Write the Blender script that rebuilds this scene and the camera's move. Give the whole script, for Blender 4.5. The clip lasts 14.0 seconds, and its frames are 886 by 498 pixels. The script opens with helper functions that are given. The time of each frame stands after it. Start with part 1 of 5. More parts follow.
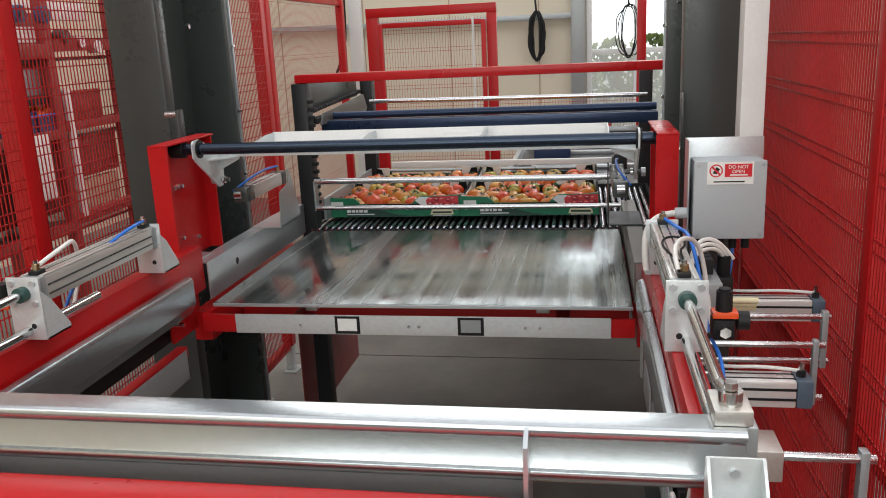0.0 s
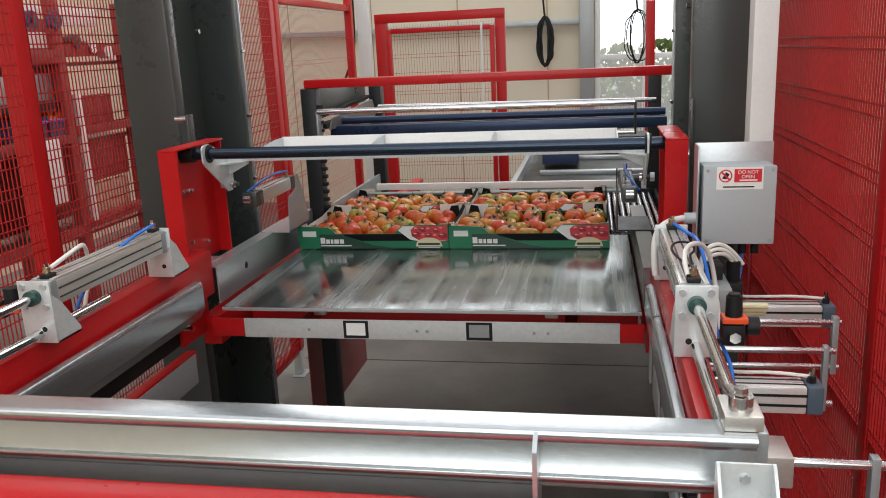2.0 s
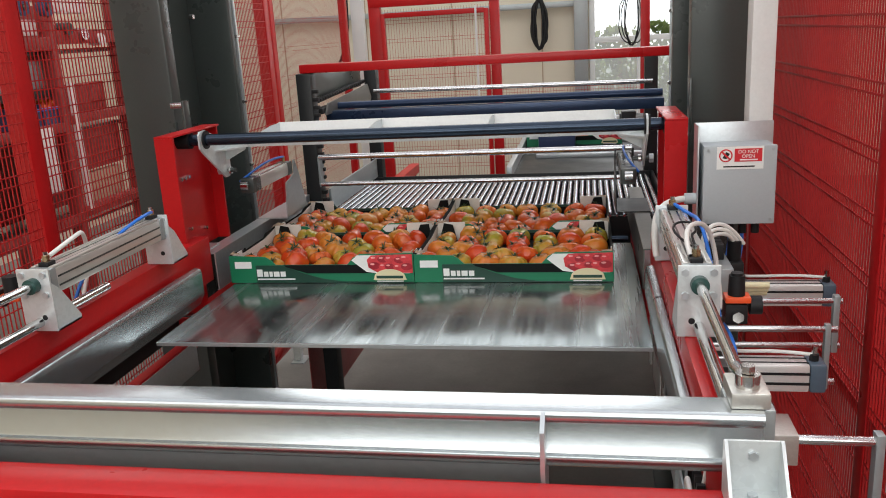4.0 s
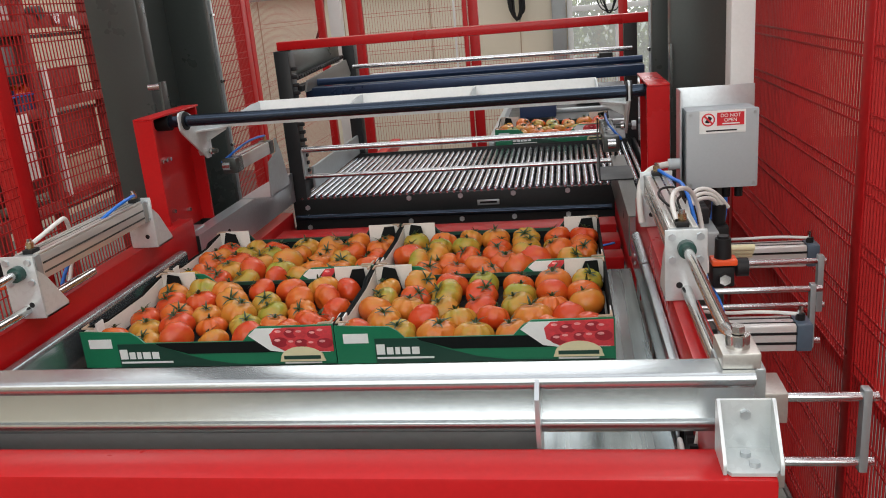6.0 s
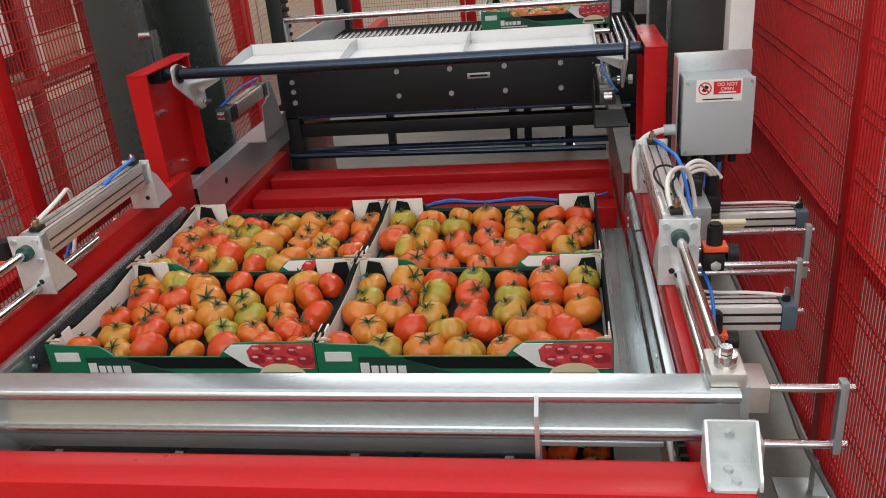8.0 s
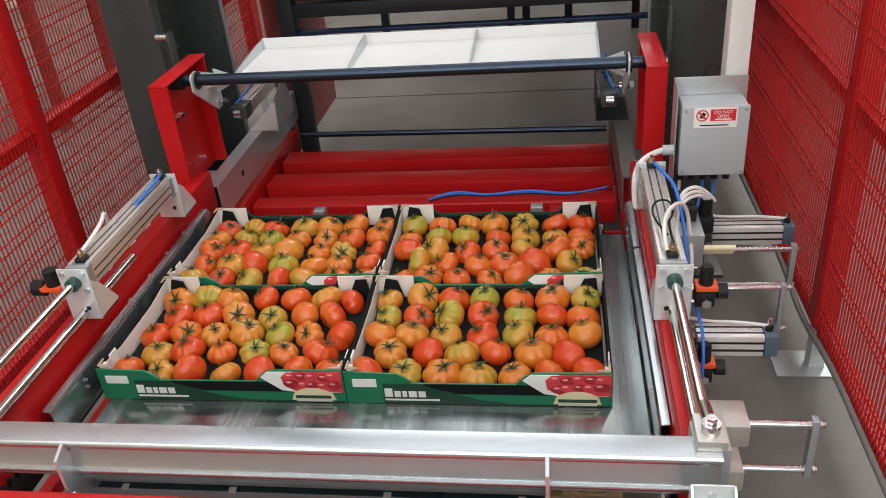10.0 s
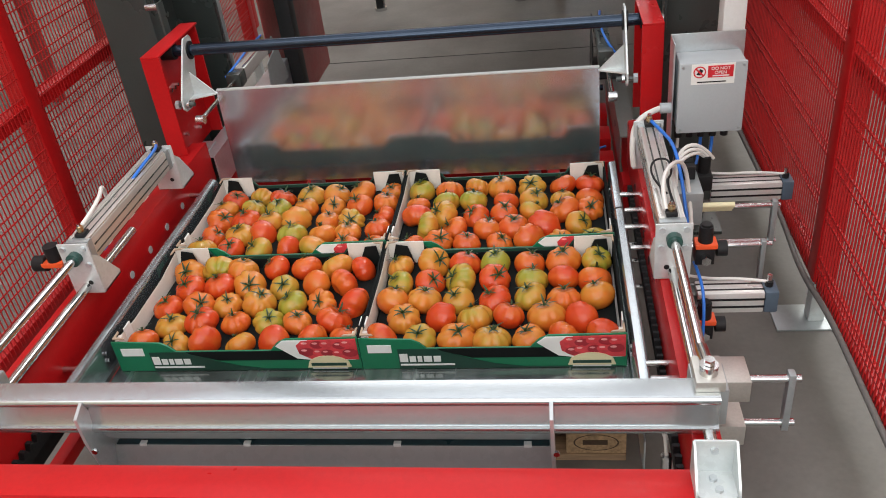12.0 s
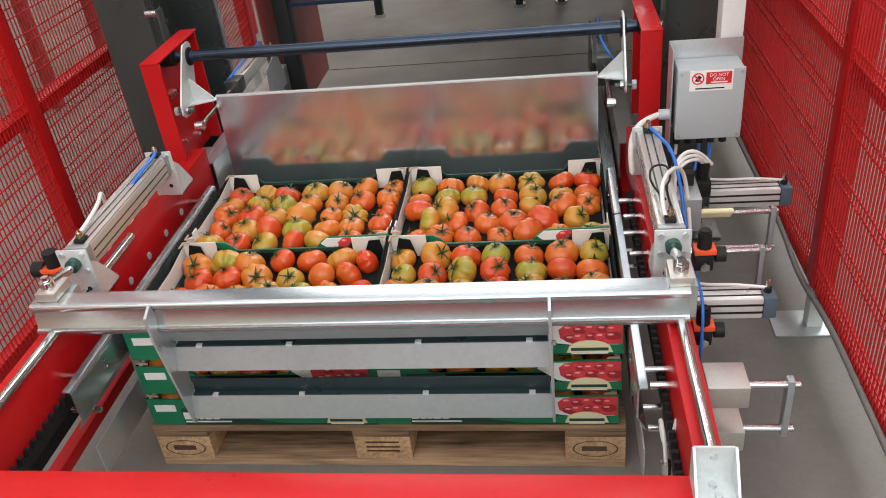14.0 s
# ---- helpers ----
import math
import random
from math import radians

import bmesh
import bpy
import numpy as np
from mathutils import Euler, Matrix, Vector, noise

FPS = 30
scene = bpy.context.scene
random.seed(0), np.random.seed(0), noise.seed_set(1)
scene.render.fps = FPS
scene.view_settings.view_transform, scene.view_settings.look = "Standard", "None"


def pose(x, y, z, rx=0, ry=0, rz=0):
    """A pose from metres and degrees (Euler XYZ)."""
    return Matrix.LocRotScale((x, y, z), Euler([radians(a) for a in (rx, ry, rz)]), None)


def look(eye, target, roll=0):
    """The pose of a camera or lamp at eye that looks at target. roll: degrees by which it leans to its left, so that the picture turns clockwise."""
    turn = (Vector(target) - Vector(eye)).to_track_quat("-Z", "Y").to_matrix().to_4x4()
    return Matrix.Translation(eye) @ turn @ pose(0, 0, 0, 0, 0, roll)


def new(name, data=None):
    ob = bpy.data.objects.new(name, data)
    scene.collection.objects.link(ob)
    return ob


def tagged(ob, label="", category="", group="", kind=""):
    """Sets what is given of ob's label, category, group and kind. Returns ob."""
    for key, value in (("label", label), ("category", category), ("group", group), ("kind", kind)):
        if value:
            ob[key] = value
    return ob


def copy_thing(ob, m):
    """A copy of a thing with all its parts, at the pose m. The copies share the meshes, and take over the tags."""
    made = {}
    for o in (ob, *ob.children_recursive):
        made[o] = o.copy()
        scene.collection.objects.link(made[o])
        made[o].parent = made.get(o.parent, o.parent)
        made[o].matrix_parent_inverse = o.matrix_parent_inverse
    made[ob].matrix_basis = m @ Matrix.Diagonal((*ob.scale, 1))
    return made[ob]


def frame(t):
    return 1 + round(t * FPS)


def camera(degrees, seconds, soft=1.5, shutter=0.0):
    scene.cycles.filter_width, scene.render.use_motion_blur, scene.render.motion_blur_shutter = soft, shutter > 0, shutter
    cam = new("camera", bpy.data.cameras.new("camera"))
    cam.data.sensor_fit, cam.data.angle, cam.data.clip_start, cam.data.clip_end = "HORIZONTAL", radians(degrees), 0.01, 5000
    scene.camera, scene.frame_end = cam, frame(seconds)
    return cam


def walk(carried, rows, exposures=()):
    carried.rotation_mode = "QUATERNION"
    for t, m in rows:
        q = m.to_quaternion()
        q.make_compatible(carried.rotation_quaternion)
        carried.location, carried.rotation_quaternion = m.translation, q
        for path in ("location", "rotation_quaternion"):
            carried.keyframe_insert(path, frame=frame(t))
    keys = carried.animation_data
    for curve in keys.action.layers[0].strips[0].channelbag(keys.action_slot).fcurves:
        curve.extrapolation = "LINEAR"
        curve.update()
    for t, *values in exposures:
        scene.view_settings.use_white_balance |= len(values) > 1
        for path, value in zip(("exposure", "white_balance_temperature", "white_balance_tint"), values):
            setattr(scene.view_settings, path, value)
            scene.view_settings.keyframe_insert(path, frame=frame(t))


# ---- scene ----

UP = 0.690   # how far the lift carriage stands above its lowest place at the start
LIFT = [(0.0, UP), (6.55, UP), (7.0, UP - 0.072), (7.5, UP - 0.165), (8.0, UP - 0.268), (8.2, UP - 0.315),
        (9.2, UP - 0.56), (9.8, 0.018), (10.1, 0.0), (14.0, 0.0)]

# ---- camera: eye and target in the carriage's space, with the lift added ----
cam = camera(57.0, 14.0, soft=1.0)
EYES = [
    (0.0, (0.509, -1.422, 1.094), (0.165, 0.484, 0.599), -2.7),
    (0.5, (0.508, -1.423, 1.093), (0.161, 0.485, 0.607), -2.5),
    (1.0, (0.509, -1.427, 1.097), (0.155, 0.483, 0.618), -2.6),
    (1.5, (0.509, -1.426, 1.094), (0.15, 0.483, 0.619), -2.7),
    (2.0, (0.507, -1.424, 1.093), (0.144, 0.483, 0.611), -2.7),
    (2.5, (0.506, -1.42, 1.091), (0.14, 0.485, 0.604), -2.6),
    (3.0, (0.502, -1.42, 1.091), (0.137, 0.484, 0.6), -2.6),
    (5.5, (0.487, -1.427, 1.08), (0.168, 0.464, 0.513), -4.9),
    (6.0, (0.486, -1.426, 1.084), (0.172, 0.463, 0.506), -5.0),
    (6.5, (0.484, -1.432, 1.093), (0.166, 0.454, 0.505), -4.8),
    (7.0, (0.484, -1.434, 1.15), (0.161, 0.442, 0.537), -4.5),
    (7.5, (0.477, -1.419, 1.197), (0.166, 0.419, 0.473), -4.5),
    (8.0, (0.477, -1.408, 1.261), (0.181, 0.394, 0.445), -5.1),
    (8.2, (0.486, -1.408, 1.28), (0.186, 0.39, 0.457), -5.5),
    (10.3, (0.457, -1.426, 1.567), (0.171, 0.26, 0.53), -5.5),
    (10.5, (0.459, -1.425, 1.567), (0.173, 0.251, 0.513), -5.6),
    (11.0, (0.461, -1.424, 1.565), (0.18, 0.241, 0.494), -5.6),
    (11.5, (0.457, -1.428, 1.57), (0.178, 0.234, 0.493), -6.3),
    (12.0, (0.457, -1.426, 1.569), (0.171, 0.232, 0.488), -7.1),
    (12.5, (0.455, -1.427, 1.57), (0.171, 0.232, 0.491), -7.1),
    (13.0, (0.453, -1.43, 1.571), (0.173, 0.233, 0.496), -6.9),
    (13.5, (0.458, -1.428, 1.572), (0.176, 0.235, 0.498), -7.1),
    (14.0, (0.456, -1.427, 1.57), (0.174, 0.239, 0.501), -7.0),
]


def between(rows, t):
    """Straight interpolation of (t, value) rows."""
    for (a, u), (b, v) in zip(rows, rows[1:]):
        if t <= b:
            return u + (v - u) * max(0.0, (t - a) / (b - a))
    return rows[-1][1]


CAMROWS = []
for t, e, g, roll in EYES:
    h = between(LIFT, t)
    CAMROWS.append((t, look((e[0], e[1], e[2] + h), (g[0], g[1], g[2] + h), roll)))
walk(cam, CAMROWS, exposures=[(0.0, -0.20), (3.0, -0.20), (5.5, -0.29), (8.0, -0.14), (10.5, 0.11), (12.5, 0.13), (14.0, 0.27)])

# ---- light ----
world = bpy.data.worlds.new("hall_daylight")
scene.world = world
world.use_nodes = True
wn = world.node_tree
sky = wn.nodes.new("ShaderNodeTexSky")
sky.sky_type, sky.sun_disc = "NISHITA", False
sky.sun_elevation, sky.sun_rotation = radians(48), radians(60)
wn.nodes["Background"].inputs[1].default_value = 0.12
wn.links.new(sky.outputs[0], wn.nodes["Background"].inputs[0])


def area(name, m, sx, sy, watts, colour=(1, 1, 1)):
    d = bpy.data.lights.new(name, "AREA")
    d.shape, d.size, d.size_y, d.energy, d.color = "RECTANGLE", sx, sy, watts, colour
    ob = new(name, d)
    ob.matrix_world = m
    return ob


sun = bpy.data.lights.new("sun", "SUN")
sun.energy, sun.angle, sun.color = 0.6, radians(14), (1.0, 0.97, 0.92)
so = new("sun", sun)
so.matrix_world = look((6, 12, 14), (0, 0, 0))
# daylight through the roof lights and the open gate behind the camera
for ly, watts in ((-3.0, 240), (1.2, 115), (5.4, 215)):
    area("roof_light_daylight", pose(0.0, ly, 4.93), 8.2, 3.5, watts, (1.0, 0.965, 0.92))
area("gate_daylight", look((0.6, -4.9, 2.9), (0.6, 0, 1.3)), 4.4, 2.1, 120, (1.0, 0.965, 0.92))
area("window_daylight", look((1.45, 7.9, 2.2), (0.6, 0, 0.6)), 1.9, 3.4, 9, (1.0, 0.99, 0.97))


# ---- materials ----
def nodes_of(name):
    m = bpy.data.materials.new(name)
    m.use_nodes = True
    t = m.node_tree
    return m, t, t.nodes["Principled BSDF"]


def add(t, kind, **sets):
    n = t.nodes.new(kind)
    for k, v in sets.items():
        n.inputs[k].default_value = v
    return n


def mat(name, base, rough=0.5, metal=0.0, grain=60.0, vary=0.15, bump=0.1, coat=0.0, stretch=(1, 1, 1), stain=0.0, big=3.0, spec=0.5, spread=0.25, each=0.0):
    """Paint, metal or plastic: two scales of variation in colour and gloss, with fine relief."""
    m, t, p = nodes_of(name)
    co = t.nodes.new("ShaderNodeTexCoord")
    mp = add(t, "ShaderNodeMapping", Scale=stretch)
    t.links.new(co.outputs["Object"], mp.inputs["Vector"])
    fine = add(t, "ShaderNodeTexNoise", Scale=grain, Detail=4.0, Roughness=0.6)
    wide = add(t, "ShaderNodeTexNoise", Scale=big, Detail=5.0, Roughness=0.65)
    for n in (fine, wide):
        t.links.new(mp.outputs[0], n.inputs["Vector"])
    mix = t.nodes.new("ShaderNodeMath")
    mix.operation = "ADD"
    t.links.new(fine.outputs["Fac"], mix.inputs[0])
    t.links.new(wide.outputs["Fac"], mix.inputs[1])
    ramp = t.nodes.new("ShaderNodeMapRange")
    ramp.inputs["From Min"].default_value, ramp.inputs["From Max"].default_value = 0.6, 1.4
    ramp.inputs["To Min"].default_value, ramp.inputs["To Max"].default_value = 1 - vary - stain, 1 + vary
    t.links.new(mix.outputs[0], ramp.inputs["Value"])
    sc = t.nodes.new("ShaderNodeVectorMath")
    sc.operation = "SCALE"
    sc.inputs[0].default_value = base
    if each:                 # pieces that differ from one another
        oi = t.nodes.new("ShaderNodeObjectInfo")
        er = t.nodes.new("ShaderNodeMapRange")
        er.inputs["To Min"].default_value, er.inputs["To Max"].default_value = 1 - each, 1 + each
        t.links.new(oi.outputs["Random"], er.inputs["Value"])
        em = t.nodes.new("ShaderNodeMath")
        em.operation = "MULTIPLY"
        t.links.new(er.outputs[0], em.inputs[0])
        t.links.new(ramp.outputs[0], em.inputs[1])
        t.links.new(em.outputs[0], sc.inputs["Scale"])
    else:
        t.links.new(ramp.outputs[0], sc.inputs["Scale"])
    t.links.new(sc.outputs[0], p.inputs["Base Color"])
    rr = t.nodes.new("ShaderNodeMapRange")
    rr.inputs["From Min"].default_value, rr.inputs["From Max"].default_value = 0.3, 0.7
    rr.inputs["To Min"].default_value, rr.inputs["To Max"].default_value = max(0.03, rough * (1 - spread)), min(1.0, rough * (1 + spread))
    t.links.new(wide.outputs["Fac"], rr.inputs["Value"])
    t.links.new(rr.outputs[0], p.inputs["Roughness"])
    p.inputs["Metallic"].default_value = metal
    p.inputs["Coat Weight"].default_value = coat
    p.inputs["Specular IOR Level"].default_value = spec
    b = t.nodes.new("ShaderNodeBump")
    b.inputs["Strength"].default_value, b.inputs["Distance"].default_value = bump, 0.001
    t.links.new(fine.outputs["Fac"], b.inputs["Height"])
    t.links.new(b.outputs[0], p.inputs["Normal"])
    return m


def spangle(name, base, rough, cells=130.0, vary=0.025, metal=0.85):
    """Hot-dip zinc: faint crystal cells, cloudy patches and a satin gloss."""
    m, t, p = nodes_of(name)
    co = t.nodes.new("ShaderNodeTexCoord")
    v = add(t, "ShaderNodeTexVoronoi", Scale=cells)
    w = add(t, "ShaderNodeTexNoise", Scale=5.0, Detail=7.0, Roughness=0.6)
    for n in (v, w):
        t.links.new(co.outputs["Object"], n.inputs["Vector"])
    sep = t.nodes.new("ShaderNodeSeparateColor")
    t.links.new(v.outputs["Color"], sep.inputs[0])
    for src, lo, hi, sock in ((sep.outputs[0], 1 - vary, 1 + vary, None), (w.outputs["Fac"], rough * 0.88, rough * 1.12, "Roughness")):
        r = t.nodes.new("ShaderNodeMapRange")
        r.inputs["From Min"].default_value, r.inputs["From Max"].default_value = 0.25, 0.75
        r.inputs["To Min"].default_value, r.inputs["To Max"].default_value = lo, hi
        t.links.new(src, r.inputs["Value"])
        if sock:
            t.links.new(r.outputs[0], p.inputs[sock])
        else:
            sc = t.nodes.new("ShaderNodeVectorMath")
            sc.operation = "SCALE"
            sc.inputs[0].default_value = base
            t.links.new(r.outputs[0], sc.inputs["Scale"])
            t.links.new(sc.outputs[0], p.inputs["Base Color"])
    p.inputs["Metallic"].default_value = metal
    return m


RED = mat("red_enamel", (0.46, 0.009, 0.011), 0.34, 0.0, 90, 0.10, 0.08, coat=0.04, big=2.0, spec=0.28)
REDWIRE = mat("red_wire_coating", (0.43, 0.014, 0.015), 0.45, 0.0, 40, 0.15, 0.0, spec=0.4)
GALV = spangle("galvanised_steel", (0.55, 0.59, 0.61), 0.32, 130.0, 0.025, 0.7)
DARKENEDZINC = spangle("darkened_brown_zinc", (0.19, 0.185, 0.17), 0.42, 110, 0.03, 0.6)
SIDEZINC = spangle("dark_zinc_plate", (0.44, 0.475, 0.50), 0.25, 130, 0.02, 0.9)
BEAMZINC = spangle("zinc_beam_section", (0.52, 0.555, 0.565), 0.25, 120, 0.02, 0.95)
GALVLIGHT = spangle("pale_zinc_plate", (0.62, 0.66, 0.665), 0.34, 110, 0.03, 0.4)
# near-black for added strips that stand in for dark reflection and shade
STRIP = mat("blue_black_shade", (0.013, 0.028, 0.034), 0.3, 0.0, 60, 0.2, 0.02)
CAPBLUE = mat("blue_grey_cap", (0.075, 0.11, 0.15), 0.4, 0.0, 90, 0.12, 0.05)
CABLEGREY = mat("grey_cable_sheath", (0.17, 0.16, 0.15), 0.5, 0.0, 90, 0.15, 0.1)
GALVDULL = spangle("dull_zinc_steel", (0.38, 0.42, 0.43), 0.38, 90, 0.025, 0.6)
SHEET = mat("scuffed_slide_sheet", (0.41, 0.46, 0.455), 0.22, 0.9, 34, 0.30, 0.03, stretch=(1, 0.03, 1), stain=0.30, big=11.0, spread=0.7)
FLAPSHEET = mat("brushed_flap_sheet", (0.70, 0.74, 0.79), 0.19, 0.95, 50, 0.12, 0.03, stretch=(1, 1, 0.3), big=5.0)
STEEL = mat("ground_steel", (0.62, 0.62, 0.62), 0.16, 1.0, 120, 0.06, 0.02, big=4.0)
ROLLER = mat("zinc_roller_steel", (0.46, 0.48, 0.52), 0.22, 1.0, 80, 0.10, 0.02)
ALU = mat("anodised_aluminium", (0.74, 0.74, 0.72), 0.32, 0.45, 150, 0.06, 0.02, stretch=(1, 1, 1))
ALUDARK = mat("ribbed_cylinder_aluminium", (0.62, 0.61, 0.58), 0.30, 0.6, 90, 0.15, 0.03, stretch=(1, 0.1, 1), big=14.0)
ALUBLOCK = mat("milled_aluminium", (0.58, 0.57, 0.53), 0.42, 0.8, 200, 0.12, 0.1)
SHAFT = mat("blued_steel_shaft", (0.035, 0.05, 0.075), 0.22, 0.8, 60, 0.2, 0.02)
BLUEBAR = mat("blue_black_beam", (0.02, 0.04, 0.09), 0.3, 0.4, 40, 0.2, 0.02)
GREY = mat("dark_grey_paint", (0.046, 0.056, 0.053), 0.30, 0.0, 120, 0.12, 0.1, spec=0.55)
BLACKP = mat("black_paint", (0.016, 0.018, 0.019), 0.42, 0.0, 90, 0.2, 0.1, spec=0.3)
RUBBER = mat("black_rubber", (0.011, 0.011, 0.012), 0.55, 0.0, 90, 0.2, 0.1, spec=0.3)
GREENRUB = mat("green_black_seal", (0.02, 0.07, 0.06), 0.4, 0.0, 90, 0.2, 0.1)
BOXGREY = mat("grey_polyester_enclosure", (0.40, 0.435, 0.455), 0.5, 0.0, 220, 0.05, 0.12)
WHITEP = mat("white_plastic", (0.72, 0.71, 0.68), 0.45, 0.0, 90, 0.06, 0.03)
WHITEPAINT = mat("white_powder_coat", (0.74, 0.75, 0.74), 0.4, 0.0, 120, 0.06, 0.06)
SIGNRED = mat("sign_red", (0.60, 0.02, 0.03), 0.4, 0.0, 50, 0.04, 0.0)
BLUETUBE = mat("blue_air_hose", (0.02, 0.16, 0.62), 0.35, 0.0, 90, 0.08, 0.0)
BRASS = mat("nickel_brass", (0.55, 0.42, 0.24), 0.3, 1.0, 90, 0.15, 0.05)
ORANGE = mat("orange_red_plastic", (0.75, 0.09, 0.02), 0.4, 0.0, 60, 0.05, 0.0)
CARD = mat("white_cardboard", (0.70, 0.67, 0.61), 0.75, 0.0, 180, 0.06, 0.15)
KRAFT = mat("brown_cardboard_edge", (0.42, 0.31, 0.22), 0.8, 0.0, 200, 0.12, 0.2)
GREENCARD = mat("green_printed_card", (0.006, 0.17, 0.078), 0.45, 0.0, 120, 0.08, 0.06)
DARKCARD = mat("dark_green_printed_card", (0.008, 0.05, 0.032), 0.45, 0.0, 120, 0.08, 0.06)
BLACKCARD = mat("black_printed_card", (0.010, 0.012, 0.012), 0.6, 0.0, 120, 0.15, 0.06, spec=0.06)
PRINTRED = mat("printed_tomato_red", (0.60, 0.045, 0.055), 0.45, 0.0, 90, 0.3, 0.02, big=60.0)
PRINTRED2 = mat("printed_tomato_crimson", (0.33, 0.014, 0.026), 0.45, 0.0, 90, 0.3, 0.02, big=60.0)
PRINTPINK = mat("printed_tomato_shine", (0.78, 0.34, 0.33), 0.45, 0.0, 90, 0.3, 0.02, big=60.0)
CREAM = mat("cream_printed_card", (0.72, 0.66, 0.42), 0.5, 0.0, 120, 0.05, 0.02)
WHITEINK = mat("white_print", (0.78, 0.80, 0.78), 0.5, 0.0, 90, 0.04, 0.0)
CALYX = mat("tomato_calyx_green", (0.022, 0.050, 0.010), 0.55, 0.0, 90, 0.3, 0.1)
WOOD = mat("pallet_pine", (0.27, 0.172, 0.098), 0.75, 0.0, 85, 0.65, 0.7, stretch=(0.08, 1, 1), stain=0.3, big=9.0, each=0.25)
WOODDARK = mat("pressed_pallet_block", (0.45, 0.29, 0.155), 0.8, 0.0, 110, 0.45, 0.6, stain=0.25, big=16.0, each=0.15)
BURN = mat("burnt_mark", (0.06, 0.035, 0.02), 0.8, 0.0, 90, 0.3, 0.0)
CREAMWALL = mat("cream_sandwich_panel", (0.66, 0.60, 0.48), 0.5, 0.0, 80, 0.04, 0.05, big=0.6)
LAWN = mat("mown_grass", (0.07, 0.12, 0.022), 0.6, 0.0, 30, 0.5, 0.2, big=9.0)
def leaves():
    m, t, p = nodes_of("hedge_leaves")
    n = add(t, "ShaderNodeTexNoise", Scale=9.0, Detail=4.0)
    co = t.nodes.new("ShaderNodeTexCoord")
    t.links.new(co.outputs["Object"], n.inputs["Vector"])
    r = t.nodes.new("ShaderNodeValToRGB")
    r.color_ramp.elements[0].position, r.color_ramp.elements[0].color = 0.35, (0.06, 0.10, 0.02, 1)
    r.color_ramp.elements[1].position, r.color_ramp.elements[1].color = 0.65, (0.15, 0.20, 0.05, 1)
    t.links.new(n.outputs["Fac"], r.inputs[0])
    t.links.new(r.outputs[0], p.inputs["Base Color"])
    p.inputs["Roughness"].default_value = 0.9
    p.inputs["Specular IOR Level"].default_value = 0.1
    tr = t.nodes.new("ShaderNodeBsdfTranslucent")
    tr.inputs["Color"].default_value = (0.34, 0.42, 0.12, 1)
    mx = t.nodes.new("ShaderNodeMixShader")
    mx.inputs[0].default_value = 0.5
    t.links.new(p.outputs[0], mx.inputs[1])
    t.links.new(tr.outputs[0], mx.inputs[2])
    t.links.new(mx.outputs[0], t.nodes["Material Output"].inputs["Surface"])
    return m


HEDGE = leaves()
PAPER = mat("pale_machine_panel", (0.74, 0.70, 0.66), 0.45, 0.0, 60, 0.08, 0.03)
DARKBLUE = mat("navy_machine_paint", (0.03, 0.05, 0.12), 0.4, 0.0, 60, 0.15, 0.05)
MAROON = mat("dull_red_machine_paint", (0.27, 0.040, 0.036), 0.5, 0.0, 60, 0.2, 0.08, stain=0.15)
ROOF = mat("white_roof_sheet", (0.70, 0.70, 0.68), 0.6, 0.0, 60, 0.05, 0.05)


def concrete():
    m, t, p = nodes_of("polished_concrete")
    co = t.nodes.new("ShaderNodeTexCoord")
    a = add(t, "ShaderNodeTexNoise", Scale=1.3, Detail=8.0, Roughness=0.62)
    b = add(t, "ShaderNodeTexNoise", Scale=60.0, Detail=4.0)
    for n in (a, b):
        t.links.new(co.outputs["Object"], n.inputs["Vector"])
    r = t.nodes.new("ShaderNodeValToRGB")
    r.color_ramp.elements[0].position, r.color_ramp.elements[0].color = 0.32, (0.125, 0.119, 0.108, 1)
    r.color_ramp.elements[1].position, r.color_ramp.elements[1].color = 0.70, (0.25, 0.240, 0.220, 1)
    t.links.new(a.outputs["Fac"], r.inputs[0])
    mx = t.nodes.new("ShaderNodeMix")
    mx.data_type, mx.blend_type = "RGBA", "MULTIPLY"
    mx.inputs[0].default_value = 0.22
    t.links.new(r.outputs[0], mx.inputs[6])
    t.links.new(b.outputs["Fac"], mx.inputs[7])
    t.links.new(mx.outputs[2], p.inputs["Base Color"])
    rr = t.nodes.new("ShaderNodeMapRange")
    rr.inputs["To Min"].default_value, rr.inputs["To Max"].default_value = 0.42, 0.68
    p.inputs["Specular IOR Level"].default_value = 0.35
    t.links.new(a.outputs["Fac"], rr.inputs["Value"])
    t.links.new(rr.outputs[0], p.inputs["Roughness"])
    bp = t.nodes.new("ShaderNodeBump")
    bp.inputs["Strength"].default_value, bp.inputs["Distance"].default_value = 0.15, 0.002
    t.links.new(b.outputs["Fac"], bp.inputs["Height"])
    t.links.new(bp.outputs[0], p.inputs["Normal"])
    return m


CONCRETE = concrete()


